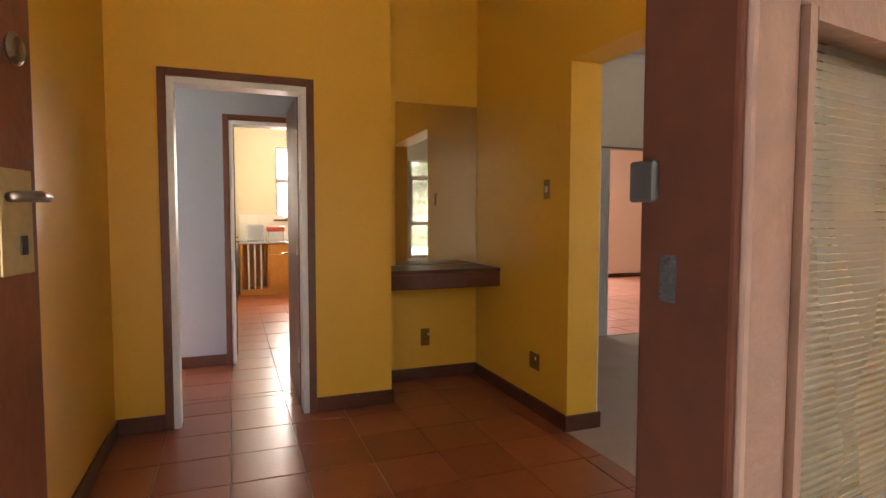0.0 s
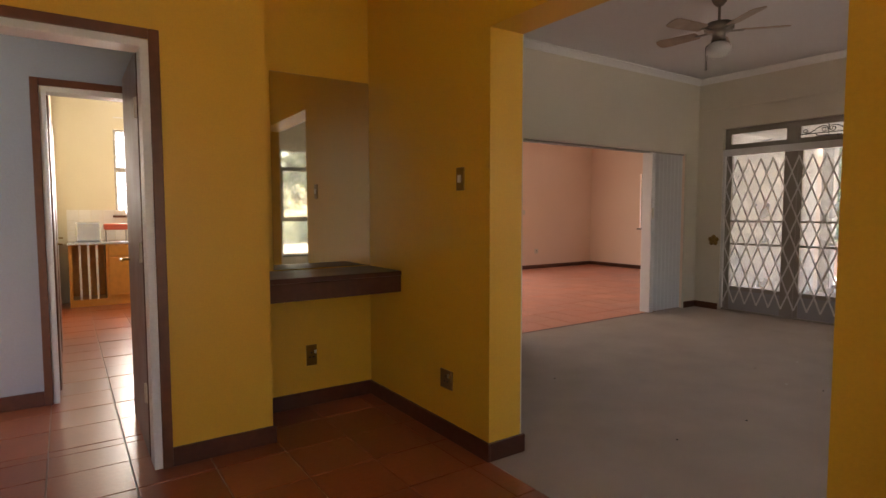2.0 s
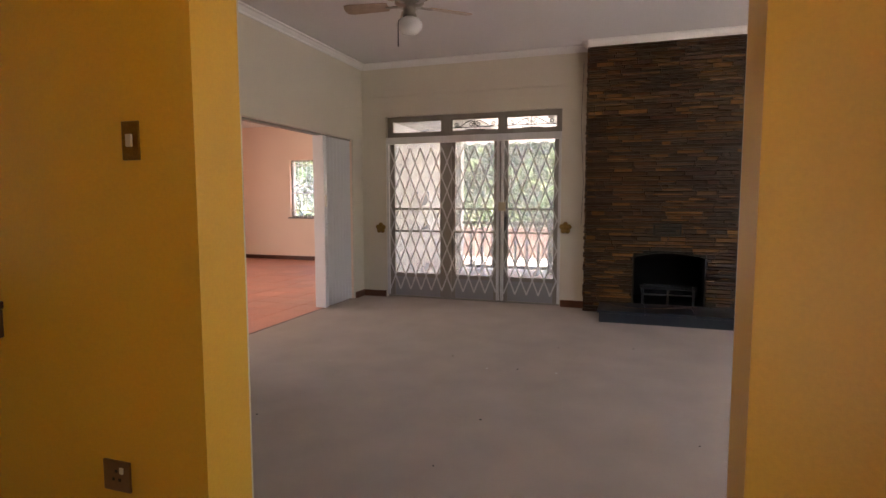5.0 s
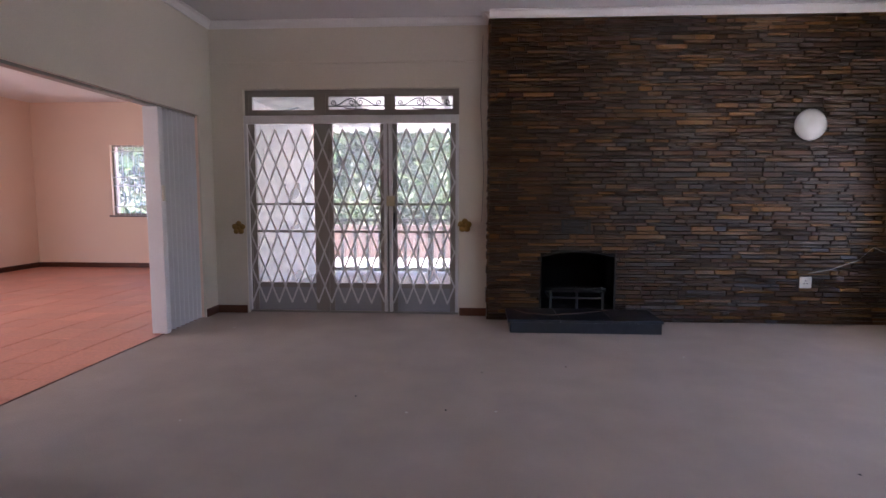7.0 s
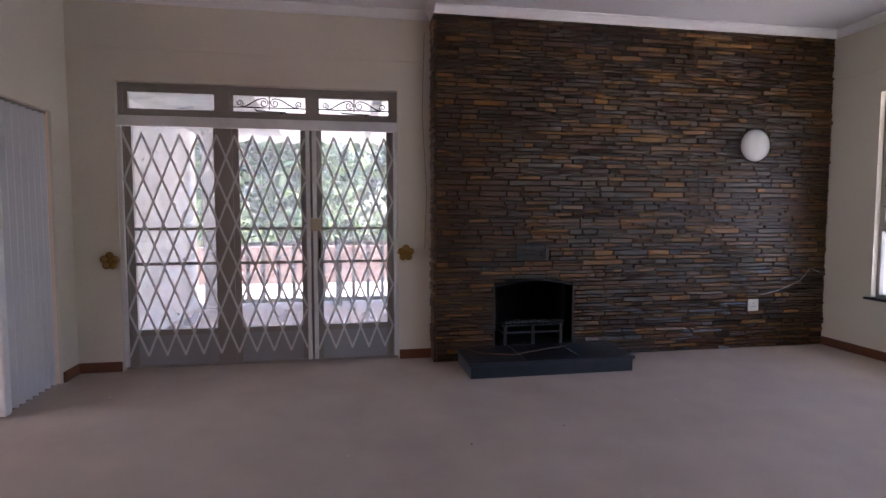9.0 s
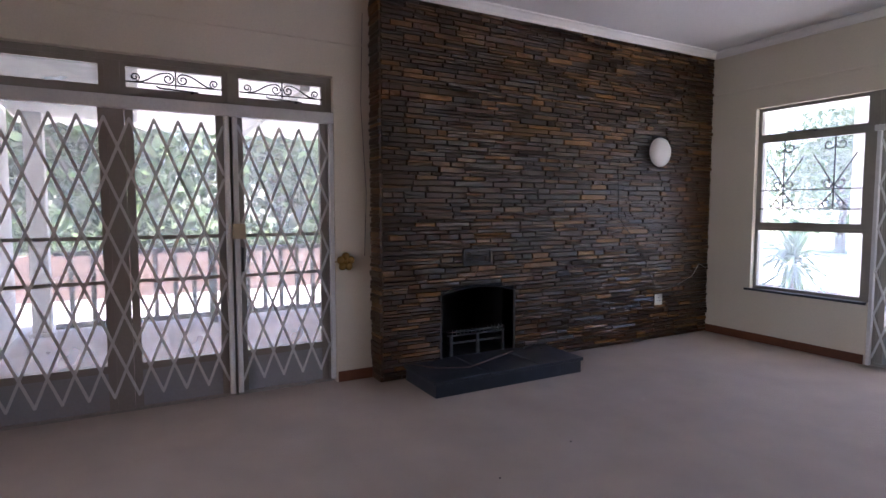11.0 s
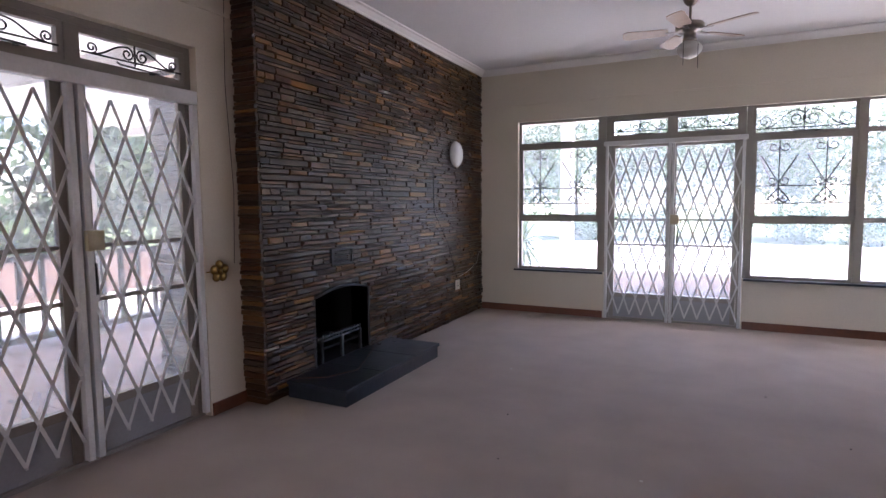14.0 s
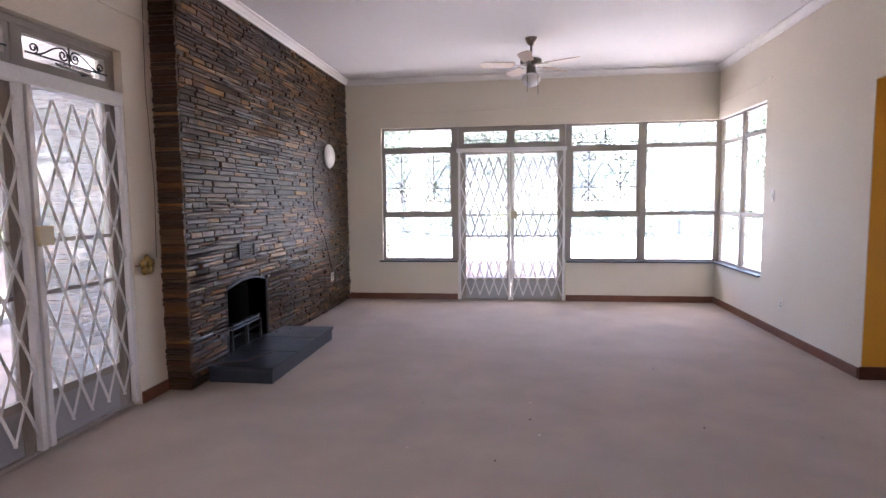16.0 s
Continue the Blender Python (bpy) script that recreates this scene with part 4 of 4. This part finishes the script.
# ---- ceiling fans ----
def ceiling_fan(at, turn, label):
    fan = thing("ceiling_fan", label, "ceiling fan", (at[0], at[1], at[2] - 0.05), turn, group="ceiling fans of the lounge")
    part("canopy", lathe(bmesh.new(), [(0.065, 0.05), (0.065, 0.038), (0.05, 0.0), (0.028, -0.025), (0.018, -0.03)], 20), NICKEL, fan, smooth=True)
    part("rod", lathe(bmesh.new(), [(0.011, -0.03), (0.011, -0.16)], 10), NICKEL, fan)
    part("motor", lathe(bmesh.new(), [(0.03, -0.15), (0.10, -0.165), (0.115, -0.185), (0.115, -0.215), (0.09, -0.235), (0.05, -0.24), (0.05, -0.285), (0.06, -0.30), (0.05, -0.315)], 24), NICKEL, fan, smooth=True)
    part("bowl", lathe(bmesh.new(), [(0.052, -0.316), (0.085, -0.335), (0.10, -0.37), (0.092, -0.40), (0.06, -0.435), (0.02, -0.45)], 22), BOWL, fan, "frosted glass light bowl", smooth=True)
    for k, ln in ((0, 0.10), (1, 0.13)):
        part("pull_chain", tube(bmesh.new(), [(0.05 - 0.1 * k, 0.03, -0.31), (0.055 - 0.11 * k, 0.09, -0.36), (0.055 - 0.11 * k, 0.09, -0.42 - ln)], 0.003, 5), IRON, fan)
    for k in range(5):
        m = pose(0, 0, -0.228, 0, 0, 72 * k)
        bm = boxes((0.08, -0.018, -0.006, 0.19, 0.018, 0.0))
        bmesh.ops.transform(bm, matrix=m, verts=bm.verts[:])
        b = part("bracket", bm, NICKEL, fan)
        bm = bmesh.new()
        outline = [(0.17, -0.045), (0.19, -0.055), (0.48, -0.068), (0.52, -0.055), (0.53, -0.02), (0.53, 0.02), (0.52, 0.055), (0.48, 0.068), (0.19, 0.055), (0.17, 0.045)]
        lo, hi = [bm.verts.new((x, y, -0.004)) for x, y in outline], [bm.verts.new((x, y, 0.003)) for x, y in outline]
        bm.faces.new(lo[::-1])
        bm.faces.new(hi)
        for i in range(10):
            bm.faces.new((lo[i], lo[(i + 1) % 10], hi[(i + 1) % 10], hi[i]))
        bmesh.ops.transform(bm, matrix=m @ pose(0, 0, 0.004, 12), verts=bm.verts[:])
        part("blade", bm, BLADE, fan, "pale veneered blade")


ceiling_fan((5.13, 3.31, CEIL), 25, "nickel ceiling fan with pale blades and bowl light")
ceiling_fan((5.06, -0.17, CEIL), 8, "nickel ceiling fan with pale blades and bowl light")


# ---- folding door ----
fold = thing("folding_door", "white vinyl concertina door pushed half open", "folding door")
n = 16
for k in range(n):
    a = Vector((6.83 + (7.49 - 6.83) * k / n, 0, 0))
    b = Vector((6.83 + (7.49 - 6.83) * (k + 1) / n, 0, 0))
    ya, yb = (YN + 0.015, YN + 0.125) if k % 2 else (YN + 0.125, YN + 0.015)
    p, q = Vector((a.x, ya, 0)), Vector((b.x, yb, 0))
    nrm = Vector((-(q - p).y, (q - p).x, 0)).normalized() * 0.004
    bm = bmesh.new()
    vs = [bm.verts.new(c + Vector((0, 0, z))) for z in (0.012, 2.055) for c in (p - nrm, q - nrm, q + nrm, p + nrm)]
    for f in ((0, 1, 2, 3), (7, 6, 5, 4), (0, 4, 5, 1), (1, 5, 6, 2), (2, 6, 7, 3), (3, 7, 4, 0)):
        bm.faces.new([vs[i] for i in f])
    part("panel", bm, VINYL, fold)
part("lead_post", soft_box(6.765, YN - 0.01, 0.012, 6.83, YN + 0.135, 2.055, 0.008), VINYL, fold)
part("handle", soft_box(6.77, YN - 0.03, 1.22, 6.80, YN - 0.011, 1.36, 0.004), PLASTIC, fold, "ivory pull handle")
part("track", boxes((4.21, YN + 0.03, 2.056, 7.51, YN + 0.11, 2.078)), GREYPAINT, fold, "metal ceiling track")
stack = thing("folding_door", "white vinyl concertina door folded into a stack", "folding door")
for k in range(6):
    x = 4.22 + k * 0.022
    part("panel", boxes((x, YN + 0.012, 0.012, x + 0.012, YN + 0.128, 2.055)), VINYL, stack)

# ---- kitchen beyond the doors ----
unit = thing("kitchen_unit", "orange pine sink unit with open slatted bay", "kitchen cabinet")
part("plinth", boxes((0.62, 9.85, 0.0, 2.5, 10.38, 0.10)), PINE, unit)
part("carcass", boxes((1.06, 9.84, 0.10, 2.5, 10.38, 0.86), (0.62, 10.30, 0.10, 1.06, 10.38, 0.86), (0.62, 9.84, 0.10, 0.66, 10.3, 0.86)), PINE, unit)
for k in range(3):
    part("slat", boxes((0.74 + k * 0.1, 9.85, 0.10, 0.765 + k * 0.1, 9.88, 0.86)), ENAMEL, unit)
part("door", soft_box(1.09, 9.815, 0.14, 1.62, 9.838, 0.68, 0.006), PINE, unit)
part("drawer", soft_box(1.09, 9.815, 0.70, 1.62, 9.838, 0.84, 0.006), PINE, unit)
solid("sink_top", soft_box(0.61, 9.80, 0.862, 2.5, 10.395, 0.90, 0.006), STEEL, "stainless steel sink top on the kitchen unit", "worktop")
solid("bread_bin", soft_box(0.72, 9.98, 0.902, 1.02, 10.25, 1.18, 0.02), STEEL, "brushed steel bin on the sink top", "bread bin")
rack = thing("dish_rack", "red plastic dish rack on the sink top", "dish rack")
part("tray", soft_box(1.06, 10.0, 1.06, 1.36, 10.25, 1.15, 0.02), REDPLASTIC, rack)
for x in (1.08, 1.33):
    part("leg", boxes((x, 10.1, 0.902, x + 0.015, 10.12, 1.06)), STEEL, rack)
solid("tap", tube(bmesh.new(), [(1.85, 10.3, 0.90), (1.85, 10.3, 1.12), (1.85, 10.2, 1.16), (1.85, 10.12, 1.10)], 0.012), STEEL, "steel tap over the sink", "tap")
solid("curtain_rail", tube(bmesh.new(), [(1.25, 10.36, 2.72), (2.5, 10.36, 2.72)], 0.01), ENAMEL, "white curtain rail above the kitchen window", "curtain rail")
for k, yy in enumerate((5.55, 6.9)):
    d = thing("pantry_door", "brown wooden built-in door in the kitchen wall", "door", group="built-in kitchen doors")
    part("panel", soft_box(0.50, yy, 0.02, 0.535, yy + 0.85, 2.15, 0.004), TRIMWOOD, d)
    part("handle", tube(bmesh.new(), [(0.54, yy + 0.76, 1.05), (0.57, yy + 0.76, 1.05), (0.57, yy + 0.70, 1.05)], 0.008), BRASS, d)


# ---- outside ----
veranda = structure("pavement", boxes((XE + 0.2, -2.2, -0.16, 11.45, YN - 0.06, -0.055)), CONCRETE, "concrete slab of the side veranda", "veranda floor")
patio = structure("pavement_patio", boxes((-7.0, -4.25, -0.16, 11.45, YS - 0.2, -0.05), (-7.0, YS - 0.2, -0.16, 2.39, 0.38, -0.06)), CONCRETE, "pale concrete terrace in the sun", "terrace")
structure("pavement_drive", boxes((-12.0, -17.0, -0.16, 22.0, -4.5, -0.13)), CONCRETE, "wide pale driveway in full sun", "driveway")
structure("pavement_side", boxes((11.46, -14.0, -0.16, 14.39, 16.0, -0.12)), CONCRETE, "pale concrete yard beyond the veranda", "paving")
bm = bmesh.new()
n = 160
for k in range(n):
    ya, yb = -2.2 + 7.2 * k / n, -2.2 + 7.2 * (k + 1) / n
    za, zb = 0.022 * math.sin(k * 1.05), 0.022 * math.sin((k + 1) * 1.05)
    bm.faces.new([bm.verts.new(v) for v in ((XE + 0.21, ya, 2.86 + za), (11.9, ya, 2.42 + za), (11.9, yb, 2.42 + zb), (XE + 0.21, yb, 2.86 + zb))])
solid("roof_sheet", bm, SHEET, "pale corrugated roof sheet over the veranda", "roof sheeting", kind="structure")
for yy in (0.2, 2.6):
    solid("roof_beam", boxes((XE + 0.21, yy - 0.04, 2.30, 11.7, yy + 0.04, 2.40)), ENAMEL, "white painted veranda roof beam", "beam", group="veranda beams")
# last two boxes: unseen porch roof added to keep sun off the door
structure("roof_eave", boxes((1.9, -3.8, 2.62, 11.9, YS - 0.2, 2.72), (1.9, YS - 0.2, 2.62, 2.39, -0.601, 2.72), (-0.8, -2.0, 2.62, 1.899, 0.379, 2.72), (1.9, -0.6, 2.62, 2.39, 0.379, 2.72)), WHITE, "white soffit of the roof overhang, with an unseen porch part added for shade", "eave")
# board added to block the sky so the left transom reads as shaded
structure("roof_soffit_blocker", boxes((XE + 0.21, 3.75, 2.42, 11.35, 4.95, 2.46)), CONCRETE, "added soffit board that blocks the sky beside the veranda wall", "soffit")
for x, yy in ((11.1, 4.75), (11.1, 1.2), (6.9, -3.6)):
    c = thing("veranda_column", "white painted veranda column", "column", (x, yy, -0.05), group="veranda columns")
    part("shaft", soft_box(-0.09, -0.09, 0.06, 0.09, 0.09, 2.66, 0.01), WHITE, c)
    part("base", soft_box(-0.12, -0.12, 0.0, 0.12, 0.12, 0.06, 0.01), WHITE, c)

fence = thing("veranda_railing", "dark brown wooden railing along the veranda edge", "railing")
for zz in (0.07, 0.88):
    part("rail", soft_box(10.97, -2.1, zz - 0.03, 11.03, 4.62, zz + 0.03, 0.006), RAILWOOD, fence)
yy = -2.05
k = 0
while yy < 4.62:
    if k % 8 == 0:
        part("post", soft_box(10.955, yy - 0.045, -0.055, 11.045, yy + 0.045, 0.96, 0.006), RAILWOOD, fence)
    else:
        part("baluster", boxes((10.98, yy - 0.024, 0.10, 11.02, yy + 0.024, 0.85)), RAILWOOD, fence)
    yy += 0.21
    k += 1
pier = structure("wall_pier", boxes((8.75, 1.53, -0.055, 9.05, 1.83, 2.5)), MORTAR, "stone-clad veranda pier", "pier")
verts, faces = [], []
z = -0.05
while z < 2.45:
    h = rng.choice((0.03, 0.04, 0.05))
    for side in range(4):
        me = SHAPES[rng.randrange(14)]
        base = len(verts)
        turn = pose(8.9, 1.68, 0, 0, 0, 90 * side)
        out = rng.uniform(0.01, 0.035)
        verts += [tuple(turn @ Vector((-0.15 - out + v.co.x * 0.05, -0.16 + v.co.y * 0.32, z + v.co.z * (h - 0.005)))) for v in me.vertices]
        faces += [[base + i for i in p.vertices] for p in me.polygons]
    z += h
me = bpy.data.meshes.new("pier_stones")
me.from_pydata(verts, [], faces)
me.materials.append(STONE2)
ob = new("pier_stones", me)
ob.parent = pier
tagged(ob, kind="stuff")

solid("terrace_wall", boxes((-7.0, -4.5, -0.16, 11.4, -4.26, 0.27)), BRICKRED, "low red brick terrace wall with pale coping", "garden wall")
solid("wall_coping", soft_box(-7.02, -4.53, 0.27, 11.42, -4.23, 0.31, 0.008), CONCRETE, "pale concrete coping on the terrace wall", "coping")
solid("garden_wall", boxes((14.4, -14.0, -0.16, 14.7, 16.0, 0.62)), BRICKRED, "red boundary wall beyond the veranda", "garden wall")


def leaf_mesh(name, count, radius, size, seed, flat=0.75):
    """A crown of many small leaves in uneven clumps."""
    r = np.random.RandomState(seed)
    clumps = r.normal(size=(26, 3))
    clumps = clumps / np.linalg.norm(clumps, axis=1)[:, None] * r.uniform(0.35, 0.95, (26, 1)) * radius * np.array([1, 1, flat])
    c = clumps[r.randint(0, 26, count)] + r.normal(size=(count, 3)) * radius * 0.20
    a, b = r.normal(size=(count, 3)), r.normal(size=(count, 3))
    a /= np.linalg.norm(a, axis=1)[:, None]
    b = np.cross(a, b)
    b /= np.linalg.norm(b, axis=1)[:, None]
    s = size * r.uniform(0.6, 1.4, (count, 1))
    v = np.stack([c - a * s, c + b * s * 0.45, c + a * s, c - b * s * 0.45], 1).reshape(-1, 3)
    me = bpy.data.meshes.new(name)
    me.from_pydata(v.tolist(), [], np.arange(count * 4).reshape(-1, 4).tolist())
    me.materials.append(LEAF)
    return me


CROWNS = [leaf_mesh("crown", 6500, 2.6, 0.15, s) for s in (1, 2)]
BUSHES = [leaf_mesh("foliage", 2400, 0.9, 0.065, s, 0.8) for s in (3, 4)]


def tree(x, y, h, k, label):
    t = thing("tree", label, "tree", (x, y, -0.17), 57 * k)
    bm = bmesh.new()
    rings = [(0.0, 0.0, 0.0), (0.05, 0.03, h * 0.3), (-0.04, 0.08, h * 0.62), (0.05, 0.0, h)]
    for i, (p, q) in enumerate(zip(rings, rings[1:])):
        tube(bm, [p, q], 0.17 - 0.045 * i, 8)
    for a in range(5):
        d = Vector((math.cos(a * 1.3), math.sin(a * 1.3), 0.9))
        s = Vector((0, 0, h * (0.5 + 0.07 * a)))
        tube(bm, [s, s + d * 0.8, s + d * 1.5 + Vector((0, 0, 0.2))], 0.045, 6)
    part("trunk", bm, BARK, t)
    c = new("crown", CROWNS[k % 2])
    c.parent = t
    c.location, c.scale = (0, 0, h + 0.3), (1, 1, 1)


def bush(x, y, s, k, label):
    b = new("shrub", BUSHES[k % 2])
    b.matrix_basis = pose(x, y, -0.17 + 0.62 * s, 0, 0, 40 * k) @ Matrix.Scale(s, 4)
    tagged(b, label, "shrub")


k = 0
for x, y, h in ((6.8, -21, 3.0), (2.5, -22, 3.4), (-2.0, -20, 2.8), (-6.5, -18, 3.2), (10.5, -20, 3.3), (-10, -12, 3.0), (-13, -4, 3.2), (-12, 3, 3.4), (14, -18, 3.0),
                (17.5, 4.5, 2.6), (18.5, 0.5, 3.0), (17.0, -3.5, 2.7), (18.0, 9.0, 2.8), (16.5, 13.5, 2.6), (-3, 16, 3.0), (1.8, 17, 2.6), (20, -8, 3.2)):
    tree(x, y, h, k, "leafy green garden tree with a broad crown")
    k += 1
for x, y, s in ((16.1, 6.0, 1.2), (16.3, 3.6, 1.4), (16.2, 1.6, 1.1), (16.4, -0.6, 1.5), (15.9, 8.0, 1.5), (15.8, 10.0, 1.3), (2.2, -18.0, 1.2), (-0.8, -8.2, 0.75), (4.4, -18.5, 1.0), (7.5, -18.2, 1.1), (-3.0, -17.5, 1.3), (-6.0, -9.5, 1.0), (-6.4, -5.5, 1.1), (-7.2, -2.0, 1.2), (9.5, -17.8, 1.0), (0.4, -17.8, 1.0)):
    bush(x, y, s, k, "rounded green garden shrub")
    k += 1

yucca = thing("yucca", "spiky green yucca beside the terrace", "plant", (7.62, -3.55, -0.06))
part("trunk", tube(bmesh.new(), [(0, 0, 0), (0.03, 0.02, 0.5), (0.0, 0.0, 0.95)], 0.05, 8), BARK, yucca)
ry = random.Random(3)
for k in range(110):
    a, e = ry.uniform(0, 2 * math.pi), ry.uniform(-0.9, 1.35)
    d = Vector((math.cos(a) * math.cos(e), math.sin(a) * math.cos(e), math.sin(e)))
    side = d.cross(Vector((0, 0, 1))).normalized() * 0.03
    o = Vector((0, 0, ry.uniform(0.6, 1.0)))
    ln = ry.uniform(0.45, 0.72)
    bm = bmesh.new()
    pts = [o + d * ln * f + Vector((0, 0, -0.16 * f * f)) for f in (0.05, 0.4, 0.75, 1.0)]
    rows = [(bm.verts.new(p - side * w), bm.verts.new(p + Vector((0, 0, -0.008))), bm.verts.new(p + side * w)) for p, w in zip(pts, (0.7, 1.0, 0.7, 0.06))]
    for p, q in zip(rows, rows[1:]):
        bm.faces.new((p[0], p[1], q[1], q[0]))
        bm.faces.new((p[1], p[2], q[2], q[1]))
    part("leaf", bm, LEAF, yucca)

# ---- small clutter ----
def cable(points, label, r=0.003, mat=None):
    solid("cable", tube(bmesh.new(), points, r, 5), mat or ENAMEL, label, "cable")


cable([(XS - 0.025, -1.02, 0.52), (XS - 0.06, -1.2, 0.56), (XS - 0.08, -1.45, 0.66), (XS - 0.045, -1.6, 0.78), (XS - 0.025, -1.75, 0.72)], "loose white cable curling from the wall socket", 0.002)
cable([(XS - 0.035, -0.35, 1.80), (XS - 0.03, -0.38, 1.3), (XS - 0.035, -0.70, 0.95), (XS - 0.03, -0.95, 0.52)], "thin dark cable across the stone wall", 0.004, IRON)
cable([(7.54, 1.90, 0.134), (7.35, 1.78, 0.133), (7.25, 1.53, 0.133), (7.35, 1.28, 0.133), (7.50, 0.93, 0.133)], "thin brown cord lying over the slate hearth", 0.0025, TRIMWOOD)
cable([(XE - 0.006, 2.20, 2.9), (XE - 0.006, 2.22, 2.2), (XE - 0.006, 2.18, 1.5), (XE - 0.006, 2.20, 1.0)], "thin wire hanging beside the stone edge", 0.002, IRON)
rc = random.Random(11)
for k in range(16):
    x, y = rc.uniform(3.4, 7.1), rc.uniform(0.2, 4.6)
    bm = lathe(bmesh.new(), [(0.002, 0), (rc.uniform(0.005, 0.011), 0.003), (0.002, 0.007)], 6, (x, y, 0.0))
    solid("debris", bm, IRON if k % 3 else PLASTIC, "small crumb of dirt on the carpet", "debris", group="crumbs on the carpet")

# ---- pieces of floors and walls ----
T = 0.36


def tile_mesh(name, w, d, mat, h=0.008):
    bm = boxes((0.0025, 0.0025, -h, w - 0.0025, d - 0.0025, -0.0006))
    top = [v for v in bm.verts if v.co.z > -h / 2]
    for v in top:
        v.co.x += 0.002 if v.co.x < w / 2 else -0.002
        v.co.y += 0.002 if v.co.y < d / 2 else -0.002
    return mesh_of(name, bm, mat)


def lay(x0, x1, y0, y1, parent, mat, ox=0.0, oy=0.0, limit=None, far=None):
    """Square tiles over a rectangle, cut at its edges; those past limit(x, y) are joined."""
    whole = tile_mesh("tile", T, T, mat)
    v, f = [], []
    i0, j0 = math.floor((x0 - ox) / T), math.floor((y0 - oy) / T)
    for i in range(i0, math.ceil((x1 - ox) / T)):
        for j in range(j0, math.ceil((y1 - oy) / T)):
            a, b, c, d = max(x0, ox + i * T), min(x1, ox + i * T + T), max(y0, oy + j * T), min(y1, oy + j * T + T)
            if b - a < 0.012 or d - c < 0.012:
                continue
            if limit and not limit(a, c):
                base = len(v)
                v += [(a + 0.003, c + 0.003, -0.001), (b - 0.003, c + 0.003, -0.001), (b - 0.003, d - 0.003, -0.001), (a + 0.003, d - 0.003, -0.001)]
                f.append([base, base + 1, base + 2, base + 3])
                continue
            me = whole if b - a > T - 1e-4 and d - c > T - 1e-4 else tile_mesh("tile", b - a, d - c, mat)
            ob = new("tile", me)
            ob.parent = parent
            ob.location = (a, c, 0.0008 * math.sin(i * 7.3 + j * 3.1))
    if v:
        me = bpy.data.meshes.new("far_tiles")
        me.from_pydata(v, [], f)
        me.materials.append(far)
        ob = new("far_tiles", me)
        ob.parent = parent
        tagged(ob, kind="stuff")


lay(-0.17, XH, YF - 0.22, 4.28, hall_floor, TILE, 0.115, 0.05)
lay(-0.88, XH, 4.28, 10.39, hall_floor, TILE, 0.115, 0.05)
lay(XL + 0.1, 11.44, YN + 0.062, 10.09, dining_floor, DTILE, 0.1, 0.1, lambda x, y: x < 9.4 and y < 8.6, DTILE2)

for x, y, z, dx, dy, dz, k in near:
    ob = new("stone", SHAPES[k])
    ob.parent = breast
    ob.location, ob.scale = (x, y, z), (dx, dy, dz)
    ob.rotation_euler = (0, rng.uniform(-0.03, 0.03), rng.uniform(-0.02, 0.02))

paver = mesh_of("paver", boxes((0.003, 0.003, -0.02, 0.217, 0.107, 0.0)), PAVER)
v, f = [], []
for i in range(16):
    for j in range(64):
        x, y = XE + 0.2 + i * 0.22 + (0.11 if j % 2 else 0.0), -2.1 + j * 0.11
        if y > YN - 0.18 or x > 11.2:
            continue
        if x < 9.2 and 1.9 < y < 4.9:
            ob = new("paver", paver)
            ob.parent = veranda
            ob.location = (x, y, -0.035)
        else:
            base = len(v)
            v += [(x + 0.003, y + 0.003, -0.035), (x + 0.217, y + 0.003, -0.035), (x + 0.217, y + 0.107, -0.035), (x + 0.003, y + 0.107, -0.035)]
            f.append([base, base + 1, base + 2, base + 3])
me = bpy.data.meshes.new("far_pavers")
me.from_pydata(v, [], f)
me.materials.append(PAVER2)
ob = new("far_pavers", me)
ob.parent = veranda
tagged(ob, kind="stuff")

splash = mesh_of("wall_tile", boxes((0.002, 0.0, 0.002, 0.148, 0.008, 0.148)), WHITETILE)
for i in range(13):
    for j in range(3):
        if 0.90 + j * 0.15 < 1.10 or i * 0.15 + 0.62 < 1.35:
            ob = new("wall_tile", splash)
            ob.parent = bpy.data.objects["wall_kitchen_north"]
            ob.location = (0.62 + i * 0.15, 10.391, 0.902 + j * 0.15 * 1.0)
